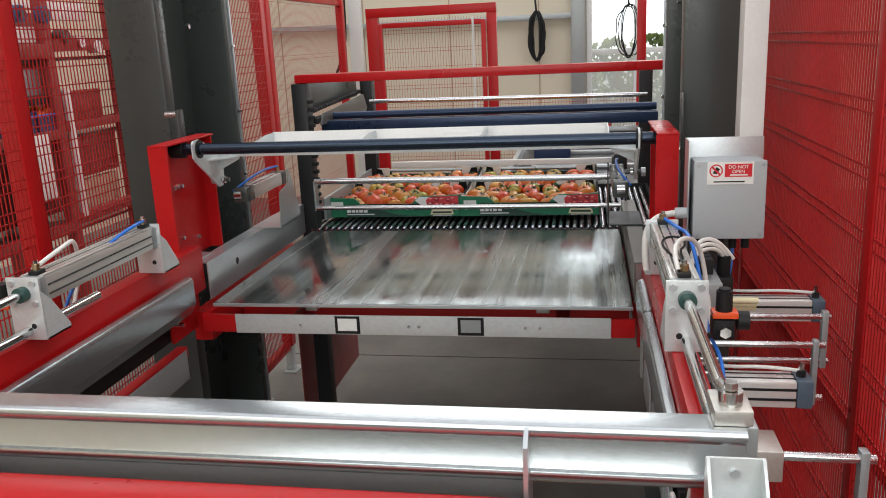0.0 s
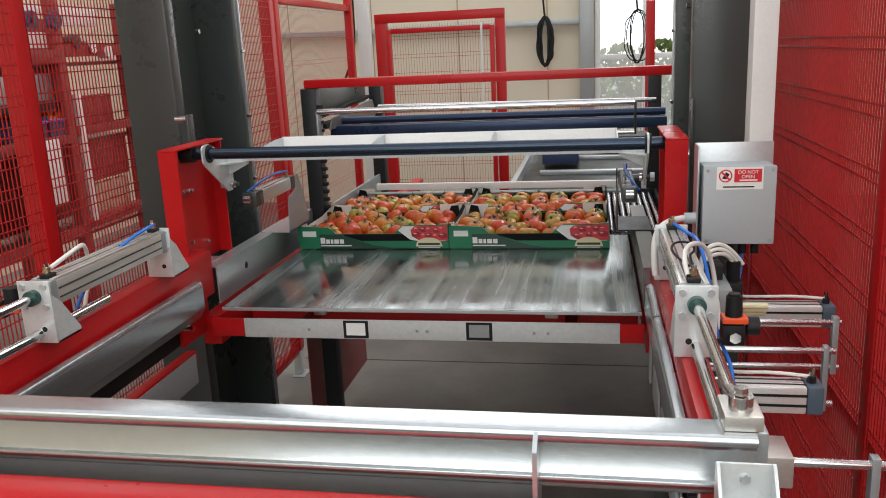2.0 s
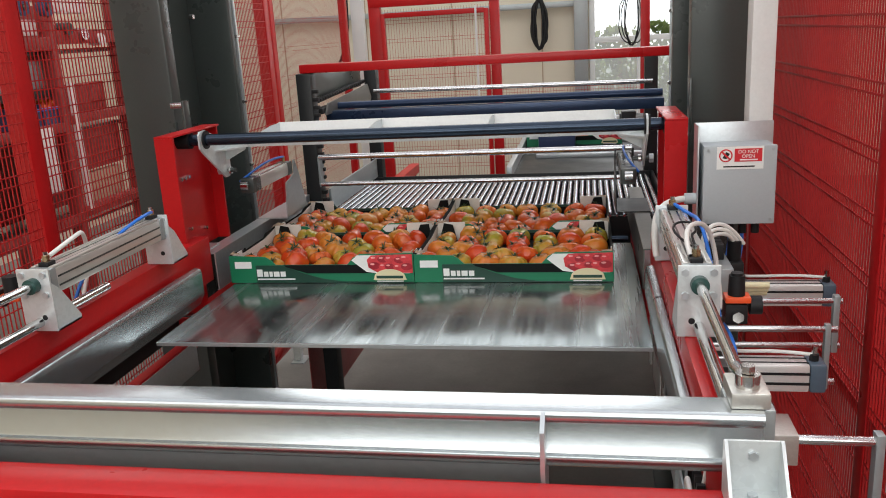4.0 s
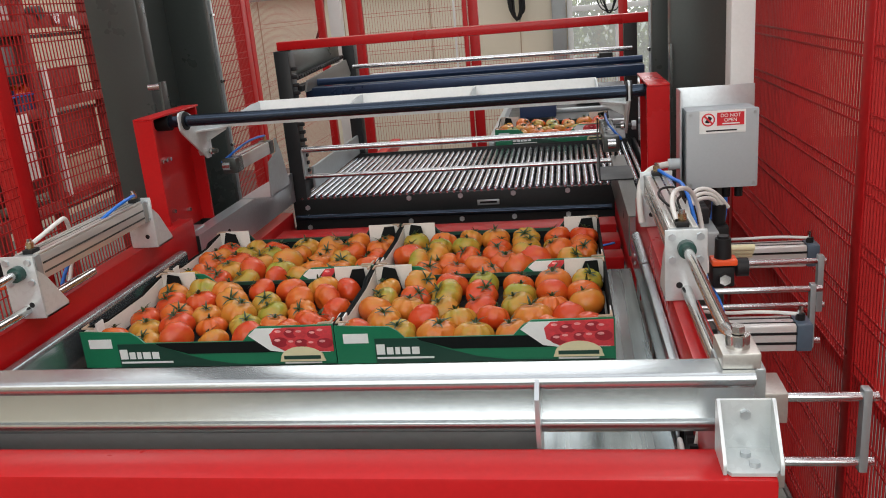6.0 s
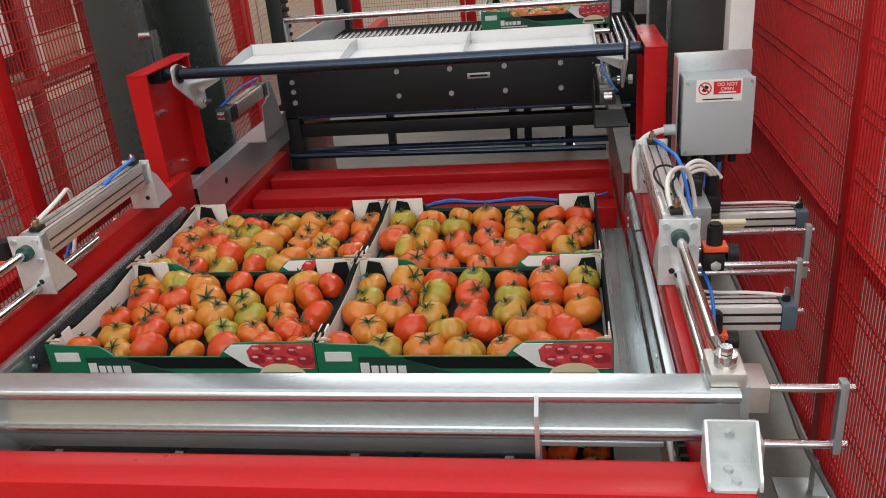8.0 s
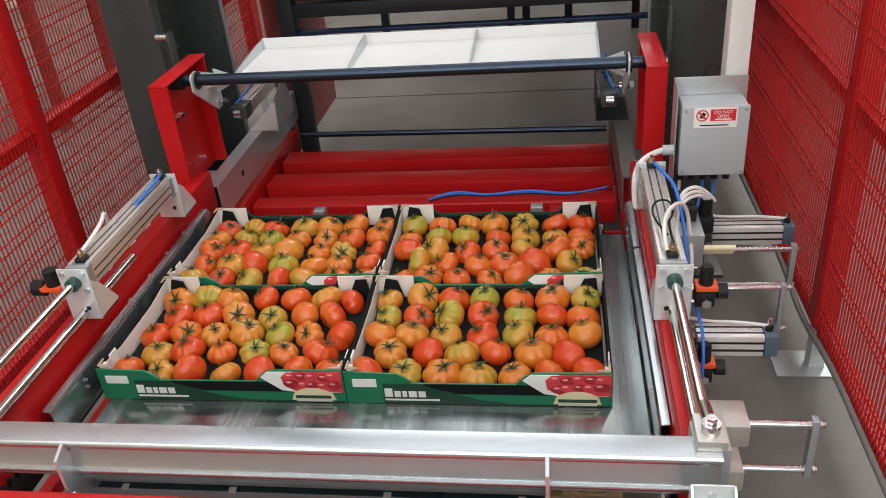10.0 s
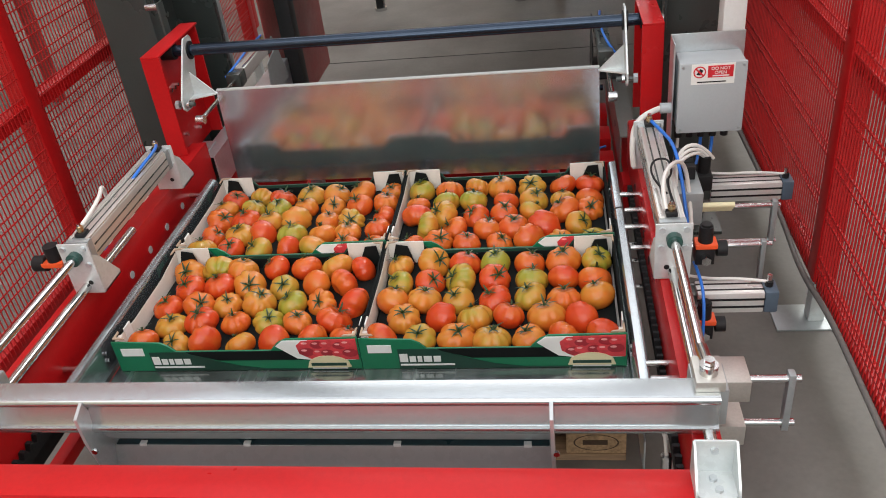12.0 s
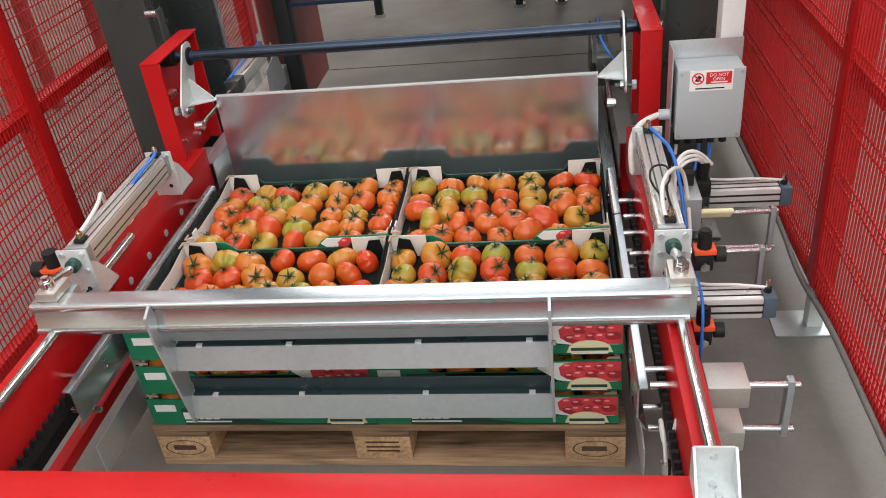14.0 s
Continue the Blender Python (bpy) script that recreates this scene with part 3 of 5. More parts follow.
part("drive_box", B(0.20, 0.42, 3.55, 3.8, ZC + 0.012, ZC + 0.12, 0.01), DARKBLUE, feed, "navy drive housing")
part("drive_box", B(0.55, 0.95, 4.2, 4.5, ZC + 0.012, ZC + 0.10, 0.01), BLACKP, feed)

# ---- two-rod stop gate, rises to let the layer out ----
stop_gate = thing("stop_gate", "stop gate of two bright steel rods", "stop bar")
YG = YF - 0.022
part("rod", R((-0.594, YG, 0.552 + UP), (0.66, YG, 0.552 + UP), 0.0125), STEEL, stop_gate)
part("rod", R((-0.594, YG, 0.440 + UP), (0.66, YG, 0.438 + UP), 0.0095), STEEL, stop_gate)
part("end_plate", B(-0.600, -0.592, YG - 0.008, YG + 0.05, 0.43 + UP, 0.553 + UP, 0.002), GALVDULL, stop_gate)
part("end_plate", B(0.66, 0.668, YG - 0.008, YG + 0.05, 0.43 + UP, 0.553 + UP, 0.002), BLACKP, stop_gate)

# ---- pusher bar that shoves the layer off the rollers ----
pusher = thing("pusher_bar", "white pusher bar across the rollers", "pusher")
part("bar", B(-0.50, 0.645, -0.012, 0.012, 0.0, 0.03, 0.004), WHITEPAINT, pusher)
part("rod", R((-0.60, -0.030, -0.012), (0.645, -0.030, -0.012), 0.008), GALVDULL, pusher, "plain steel rod")
part("end_plate", B(0.640, 0.650, -0.040, 0.020, -0.022, 0.040, 0.003), GREY, pusher)
part("slide_block", B(0.650, 0.715, -0.035, 0.045, -0.030, 0.050, 0.006), BLACKP, pusher, "dark slide block")


# ---- machine beyond the left fence, with bins on it ----
def sorting_machine(x, label):
    m = thing("sorting_machine", label, "machine")
    for dx in (-0.95, -0.06):
        for y in (1.30, 2.62, 3.26):
            part("post", B(x + dx, x + dx + 0.06, y, y + 0.06, 0, 2.12, 0.004), MAROON, m)
    for z, h in ((1.79, 0.07), (1.36, 0.05), (0.84, 0.06)):
        part("beam", B(x - 0.05, x + 0.005, 1.36, 2.62, z, z + h, 0.004), MAROON, m)
        part("beam", B(x - 0.05, x + 0.005, 2.68, 3.26, z + 0.03, z + h + 0.03, 0.004), MAROON, m)
        part("deck", B(x - 0.93, x - 0.055, 1.36, 3.26, z - 0.02, z, 0.003), GREY, m)
    for y0, y1, z0, z1, dx, w in ((1.40, 2.60, 1.87, 1.95, -0.04, PAPER), (2.80, 3.14, 1.99, 2.09, -0.08, PAPER), (1.42, 2.60, 1.60, 1.74, -0.06, GALVDULL), (1.40, 2.61, 1.55, 1.60, -0.03, BLACKP),
                                  (2.82, 3.18, 1.42, 1.60, -0.08, MAROON), (2.70, 3.24, 1.11, 1.34, -0.06, MAROON), (2.70, 3.22, 0.90, 1.09, -0.07, KRAFT), (2.24, 2.50, 1.06, 1.40, 0.012, PAPER), (1.45, 1.98, 0.95, 1.30, -0.04, PAPER)):
        part("panel", B(x + dx - 0.05, x + dx, y0, y1, z0, z1, 0.006), w, m)
    part("back_panel", B(x - 0.42, x - 0.40, 1.36, 3.26, 0.86, 2.05, 0.004), MAROON, m, "dull red back panel")
    part("lamp_strip", B(x - 0.30, x - 0.22, 1.5, 3.2, 2.06, 2.11, 0.006), PAPER, m)
    part("pole", B(x - 0.02, x + 0.012, 2.71, 2.745, 0.9, 1.62, 0.003), PAPER, m, "pale upright pole")
    for y in (2.44, 2.635):
        part("fan", R((x - 0.03, y, 2.01), (x + 0.012, y, 2.01), 0.045, seg=24), DARKBLUE, m, "round navy fan")
        part("fan_hub", R((x + 0.012, y, 2.01), (x + 0.022, y, 2.01), 0.016), GREY, m)
    for i, y in enumerate((2.78, 2.92, 3.08)):
        part("motor", R((x - 0.05, y, 1.90 - 0.03 * i), (x + 0.02, y, 1.90 - 0.03 * i), 0.035), (GREY, STEEL, PAPER)[i], m)
    part("roll", R((x - 0.5, 1.4, 1.68), (x - 0.5, 3.2, 1.68), 0.05), STEEL, m)
    return m


sorting_machine(-2.30, "red framed sorting machine with pale panels and motors")


def bin_of_fruit(y, n):
    """An open plastic bin with a shallow heap of tomatoes."""
    b = thing("plastic_bin", "blue plastic bin of tomatoes on the sorting machine", "bin", group="blue bins", at=pose(-2.46, y, 1.41))
    bm = bmesh.new()
    for args in ((-0.14, 0.14, -0.10, 0.10, 0, 0.008), (-0.14, -0.13, -0.10, 0.10, 0.008, 0.13), (0.13, 0.14, -0.10, 0.10, 0.008, 0.09), (-0.13, 0.13, -0.10, -0.09, 0.008, 0.11), (-0.13, 0.13, 0.09, 0.10, 0.008, 0.11)):
        box(bm, *args)
    part("shell", bm, DARKBLUE, b)
    part("rim", B(0.138, 0.148, -0.105, 0.105, 0.075, 0.09, 0.003), BLUETUBE, b)
    bin_rnd = random.Random(n)
    for i in range(12):
        q = new("tomato", TOMS[i % 9][0])
        q.parent = b
        q.location = (-0.09 + 0.06 * (i % 4), -0.055 + 0.05 * (i // 4), 0.075 + bin_rnd.uniform(0, 0.02))
        q.rotation_euler = (bin_rnd.uniform(0, 1), bin_rnd.uniform(0, 1), bin_rnd.uniform(0, 6))


# ---- pallet ----
def pallet():
    p = thing("pallet", "weathered pine pallet with stamped blocks", "pallet")
    dm = {}

    def piece(name, x0, x1, y0, y1, z0, z1, m=WOOD):
        key = (round(x1 - x0, 3), round(y1 - y0, 3), round(z1 - z0, 3), m.name)
        if key in dm:
            ob = new(name, dm[key])
            ob.parent = p
        else:
            a, b, c = (x1 - x0) / 2, (y1 - y0) / 2, (z1 - z0) / 2
            ob = part(name, B(-a, a, -b, b, -c, c, 0.003), m, p)
            dm[key] = ob.data
        ob.location = ((x0 + x1) / 2, (y0 + y1) / 2, (z0 + z1) / 2)
        return ob
    for y0, w in ((0, 0.1), (0.3275, 0.145), (0.7, 0.1)):
        piece("bottom_board", -0.6, 0.6, y0, y0 + w, 0, 0.022)
    first = []
    for x0, w in ((-0.6, 0.145), (-0.0725, 0.145), (0.455, 0.145)):
        for y0, d in ((0, 0.1), (0.3275, 0.145), (0.7, 0.1)):
            b = piece("block", x0, x0 + w, y0 + 0.003, y0 + d, 0.022, 0.100, WOODDARK)
            if y0 == 0:
                first.append((x0, b))
        piece("stringer_board", x0, x0 + w, 0.002, 0.8, 0.100, 0.122)
    for y0, w in ((0, 0.145), (0.19, 0.1), (0.3275, 0.145), (0.51, 0.1), (0.655, 0.145)):
        piece("top_board", -0.6, 0.6, y0, y0 + w, 0.122, 0.144)
    for x0, b in first:          # burnt marks: an oval, or lines of small type
        if abs(x0 + 0.0725) > 0.01:
            bm = bmesh.new()
            for i in range(28):
                a0, a1 = i / 28 * 2 * math.pi, (i + 1) / 28 * 2 * math.pi
                q = [(x0 + 0.0725 + math.cos(a) * r1, 0.061 + math.sin(a) * r1 * 0.5) for a, r1 in ((a0, 0.055), (a1, 0.055), (a1, 0.051), (a0, 0.051))]
                bm.faces.new([bm.verts.new((u, 0.0018, v)) for u, v in q])
            ob = part("stamp", bm, BURN, p, smooth=False)
            part("stamp", P([(x0 + 0.04, 0.054), (x0 + 0.10, 0.054), (x0 + 0.10, 0.069), (x0 + 0.04, 0.069)], "y", 0.001, 0.0025), BURN, p)
        else:
            for z in (0.05, 0.064, 0.08):
                part("stamp", B(x0 + 0.03, x0 + 0.115, 0.001, 0.0025, z, z + 0.004), BURN, p)
    return p


pallet()

# ---- crates of tomatoes ----
CL, CW, CH = 0.583, 0.3895, 0.106


def tomato_mesh(seed):
    rnd = random.Random(seed)
    bm = bmesh.new()
    bmesh.ops.create_uvsphere(bm, u_segments=44, v_segments=16, radius=1.0)
    n, ph, amp = rnd.choice((6, 7, 8, 9)), rnd.uniform(0, 6), rnd.choice((0.06, 0.16, 0.24, 0.30))
    ex, flat = rnd.uniform(0.94, 1.12), rnd.uniform(0.72, 0.84)
    for v in bm.verts:
        lat = math.hypot(v.co.x, v.co.y)
        a = math.atan2(v.co.y, v.co.x)
        wob = a + 0.16 * math.sin(2 * a + ph) + 0.10 * math.sin(3 * a - ph)
        k = 1 + amp * (abs(math.cos(0.5 * n * wob + ph)) ** 0.5 - 0.75) * lat ** 0.6 * (0.62 + 0.55 * v.co.z) + 0.05 * noise.noise(v.co * 1.3 + Vector((seed, 0, 0)))
        z = v.co.z * flat
        if v.co.z > 0:
            z -= 0.24 * math.exp(-(lat / 0.30) ** 2)
        v.co = Vector((v.co.x * k * ex, v.co.y * k / ex, z)) * 0.0412
    me = bpy.data.meshes.new("tomato")
    bm.to_mesh(me)
    bm.free()
    me.materials.append(TOMATO)
    for q in me.polygons:
        q.use_smooth = True
    return me, 0.0412 * (flat - 0.15)


def calyx_mesh(seed):
    """Six narrow curled sepals round a short stalk, in one piece."""
    rnd = random.Random(seed)
    bm = bmesh.new()
    ring = [bm.verts.new((math.cos(k / 6 * 2 * math.pi) * 0.0036, math.sin(k / 6 * 2 * math.pi) * 0.0036, 0.002)) for k in range(6)]
    tip = [bm.verts.new((v.co.x * 0.6 + 0.002, v.co.y * 0.6, 0.012)) for v in ring]
    bm.faces.new(tip)
    for i in range(6):
        j = (i + 1) % 6
        bm.faces.new((ring[i], ring[j], tip[j], tip[i]))
        a = (i + 0.5) / 6 * 2 * math.pi + rnd.uniform(-0.3, 0.3)
        ln = rnd.uniform(0.018, 0.030)
        d, s = Vector((math.cos(a), math.sin(a), 0)), Vector((-math.sin(a), math.cos(a), 0))
        lift_up = rnd.uniform(0.25, 0.95)
        last = (ring[i], ring[j])
        for k, w in ((0.35, 0.0026), (0.72, 0.0017), (1.0, 0.0003)):
            c = d * ln * k + Vector((0, 0, 0.003 + ln * (0.45 * k * lift_up * 2 - 0.34 * k * k)))
            row = (bm.verts.new(c - s * w), bm.verts.new(c + s * w))
            bm.faces.new((last[0], row[0], row[1], last[1]))
            last = row
    me = bpy.data.meshes.new("calyx")
    bm.to_mesh(me)
    bm.free()
    me.materials.append(CALYX)
    return me


TOMS = [tomato_mesh(i + 3) for i in range(14)]
CALS = [calyx_mesh(i) for i in range(5)]


def crate(seed, label):
    """A printed card tray, its origin at the middle of the underside's front edge."""
    rnd = random.Random(seed)
    c = thing("tomato_crate", label, "crate", group="crates of tomatoes")
    h = CL / 2
    bm = bmesh.new()
    box(bm, -h + 0.003, h - 0.003, 0.003, CW - 0.003, 0.001, 0.005)
    tray = part("tray", bm, CARD, c, "white card tray")
    part("lining", B(-h + 0.012, h - 0.012, 0.012, CW - 0.012, 0.005, 0.030, 0.002), BLACKCARD, tray, "black paper lining")
    part("lining_flap", P([(-h + 0.012, 0.03), (-h + 0.075, 0.03), (-h + 0.06, 0.088), (-h + 0.03, 0.094)], "y", CW - 0.022, CW - 0.018), BLACKCARD, tray)
    part("lining_flap", P([(h - 0.012, 0.03), (h - 0.075, 0.03), (h - 0.05, 0.09), (h - 0.02, 0.092)], "y", CW - 0.022, CW - 0.018), BLACKCARD, tray)
    # long sides: high at both ends, cut low between
    prof = [(-h, 0.001), (h, 0.001), (h, CH + 0.002), (h - 0.165, CH + 0.000), (h - 0.185, CH - 0.012), (h - 0.205, 0.068), (-h + 0.150, 0.068), (-h + 0.135, CH - 0.020), (-h + 0.118, CH - 0.008), (-h, CH - 0.003)]
    for y in (0.0, CW - 0.004):
        if y > 0:            # the back is lower, with a small ear at each end
            prof = [(-h, 0.001), (h, 0.001), (h, CH + 0.002), (h - 0.085, CH + 0.002), (h - 0.10, CH - 0.010), (h - 0.115, 0.072), (-h + 0.115, 0.072), (-h + 0.10, CH - 0.012), (-h + 0.085, CH - 0.002), (-h, CH - 0.002)]
        lip = 0.004 if y == 0 else 0.010
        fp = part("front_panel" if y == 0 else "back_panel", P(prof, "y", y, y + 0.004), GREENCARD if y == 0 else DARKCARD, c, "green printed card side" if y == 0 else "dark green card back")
        fp.scale = (1, 1, 0.85 if y == 0 else 0.86)
        edge = [(u * 0.994, max(0.012, v - lip)) for u, v in prof]
        part("inner_side", P(edge, "y", y + (0.0042 if y == 0 else -0.0032), y + (0.0072 if y == 0 else -0.0002)), BLACKCARD, fp, "black inside of the card")
        if y == 0:
            part("dark_band", P([(-h + 0.085, 0.0015), (h - 0.002, 0.0015), (h - 0.002, 0.004), (-h + 0.36, 0.006), (-h + 0.30, 0.016), (-h + 0.24, 0.036), (-h + 0.17, 0.0670), (-h + 0.150, 0.067), (-h + 0.085, 0.067)], "y", -0.0012, 0.0), DARKCARD, fp, "dark green printed field")
            part("black_band", P([(-h + 0.185, 0.060), (-h + 0.25, 0.037), (h - 0.003, 0.037), (h - 0.003, 0.0675), (-h + 0.175, 0.0675)], "y", -0.0018, -0.0002), BLACKCARD, fp, "black printed band")
            part("white_patch", B(-h + 0.018, -h + 0.072, -0.0016, 0, 0.056, 0.081), WHITEINK, fp, "blank white label")
            for u0, u1, v1 in ((0.088, 0.106, 0.052), (0.110, 0.124, 0.044), (0.128, 0.138, 0.044), (0.142, 0.160, 0.044), (0.164, 0.180, 0.044)):
                part("white_bar", B(-h + u0, -h + u1, -0.0022, 0, 0.025, v1), WHITEINK, fp, "white printed bar")
            part("small_print", B(-h + 0.088, -h + 0.21, -0.0022, 0, 0.013, 0.018), WHITEINK, fp)
            part("picture", P([(h - 0.172, CH - 0.004), (h - 0.190, CH - 0.022), (h - 0.145, 0.042), (h - 0.11, 0.036), (h - 0.01, 0.036), (h - 0.003, CH - 0.003)], "y", -0.0024, -0.0003), WHITEINK, fp, "white field of the printed picture")
            part("picture", P([(h - 0.128, CH - 0.004), (h - 0.142, CH - 0.020), (h - 0.138, 0.058), (h - 0.112, 0.040), (h - 0.003, 0.037), (h - 0.003, CH - 0.001)], "y", -0.0028, -0.0004), PRINTRED, fp, "printed red tomatoes")
            for i in range(10):
                u, v, r = h - 0.116 + 0.024 * (i % 5) + rnd.uniform(-0.004, 0.004), (0.088, 0.061)[i // 5] + rnd.uniform(-0.004, 0.004), rnd.uniform(0.015, 0.0185)
                part("printed_fruit", P([(u + math.cos(a) * r, v + math.sin(a) * r * 0.75) for a in [k / 12 * 2 * math.pi for k in range(12)]], "y", -0.0030 - 0.0001 * i, -0.0005), PRINTRED2 if i % 2 else PRINTRED, fp)
                part("print_shine", P([(u - r * 0.3 + math.cos(a) * r * 0.4, v + r * 0.3 + math.sin(a) * r * 0.2) for a in [k / 8 * 2 * math.pi for k in range(8)]], "y", -0.0032 - 0.0001 * i, -0.0005), PRINTPINK, fp)
            part("badge", P([(h - 0.125, 0.012)] + [(h - 0.074 + math.cos(a) * 0.048, 0.020 + math.sin(a) * 0.032) for a in [math.pi - k / 14 * math.pi for k in range(15)]] + [(h - 0.023, 0.012)], "y", -0.0045, -0.0005), CREAM, fp, "cream half-round badge")
            part("badge_bar", B(h - 0.115, h - 0.033, -0.0049, -0.004, 0.018, 0.028), DARKCARD, fp)
            part("small_print", B(h - 0.115, h - 0.033, -0.002, 0, 0.005, 0.0085), WHITEINK, fp)
    for s in (-1, 1):
        side = [(0.004, 0.001), (CW - 0.004, 0.001), (CW - 0.004, CH - 0.006), (CW - 0.09, CH - 0.010), (CW - 0.11, CH - 0.022), (0.11, CH - 0.022), (0.09, CH - 0.010), (0.004, CH - 0.006)]
        x0 = h - 0.004 if s > 0 else -h
        ep = part("end_panel", P(side, "x", x0, x0 + 0.004), BLACKCARD, c, "black printed card end")
        ep.scale = (1, 1, 0.88)
        xi = x0 - 0.0015 if s > 0 else x0 + 0.004
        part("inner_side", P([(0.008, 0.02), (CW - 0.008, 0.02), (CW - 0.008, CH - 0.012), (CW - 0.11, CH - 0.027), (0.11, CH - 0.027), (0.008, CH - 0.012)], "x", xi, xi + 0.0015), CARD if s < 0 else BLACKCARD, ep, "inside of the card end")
        part("white_tag", P([(0.055, CH - 0.06), (0.085, CH - 0.06), (0.085, CH - 0.010), (0.055, CH - 0.010)], "x", xi - 0.001, xi + 0.0035), WHITEINK, ep)
        xo = h if s > 0 else -h - 0.001
        part("dark_band", P([(0.06, 0.01), (CW - 0.06, 0.01), (CW - 0.06, CH - 0.024), (0.06, CH - 0.024)], "x", xo, xo + 0.001), BLACKCARD, ep, "black printed end band")
        part("green_band", P([(CW - 0.055, 0.01), (CW - 0.012, 0.01), (CW - 0.012, CH - 0.02), (CW - 0.055, CH - 0.02)], "x", xo, xo + 0.001), GREENCARD, ep)
        part("corner_tab", B(*sorted((s * (h - 0.006), s * (h - 0.100))), CW - 0.0085, CW - 0.0055, 0.03, CH - 0.012), CARD, c, "white folded corner tab")
        part("corner_post", B(*sorted((s * (h - 0.006), s * (h - 0.016))), 0.008, 0.03, 0.03, CH - 0.020), CARD, c)
        for y0 in (0.004, CW - 0.004):
            d = 1 if y0 < 0.1 else -1
            xs = s * (h - 0.004)
            part("corner_shelf", P([(xs, y0), (xs - s * 0.030, y0), (xs - s * 0.026, y0 + d * 0.004), (xs - s * 0.005, y0 + d * 0.007), (xs - s * 0.004, y0 + d * 0.026), (xs, y0 + d * 0.030)], "z", CH - 0.014, CH - 0.011), KRAFT, c, "folded card corner")
    # the fruit: seven to a row, five rows, nestled
    nx, ny = 7, 5
    for j in range(ny):
        cols = nx if j % 2 == 0 else nx - (rnd.random() < 0.5)
        for i in range(cols):
            x = -h + 0.047 + (i + (0.5 * (nx - cols))) * (CL - 0.094) / (nx - 1) + rnd.uniform(-0.008, 0.008)
            y = 0.050 + j * (CW - 0.100) / (ny - 1) + rnd.uniform(-0.006, 0.006)
            me, top = rnd.choice(TOMS)
            ob = new("tomato", me)
            ob.parent = c
            s = rnd.uniform(0.86, 1.08)
            tilt = (rnd.uniform(-12, 42), rnd.uniform(-28, 28), rnd.uniform(0, 360)) if rnd.random() < 0.80 else (rnd.uniform(70, 150), rnd.uniform(-30, 30), rnd.uniform(0, 360))
            ob.matrix_basis = pose(x, y, rnd.uniform(0.036, 0.050), tilt[0], tilt[1], tilt[2]) @ Matrix.Scale(s, 4)
            if tilt[0] < 60:
                q = new("calyx", rnd.choice(CALS))
                q.parent = ob
                q.location = (0, 0, top)
                q.rotation_euler = (0, 0, rnd.uniform(0, 6))
    return c


bin_of_fruit(2.36, 1)
bin_of_fruit(2.585, 2)
LAB = "green printed card crate full of ribbed red-orange tomatoes"
crates = [crate(11, LAB), crate(12, LAB), crate(13, LAB), crate(14, LAB)]
for k in range(2):           # the two layers that already stand on the pallet
    for i, x in enumerate((-0.2925, 0.2925)):
        for j, y in enumerate((0.001, 0.397)):
            copy_thing(crates[(i + 2 * j + k) % 4], pose(x + (0.004 if k else -0.002), y, 0.1445 + 0.107 * k))
next_crate = copy_thing(crates[1], pose(0.41, 4.0, ZC))

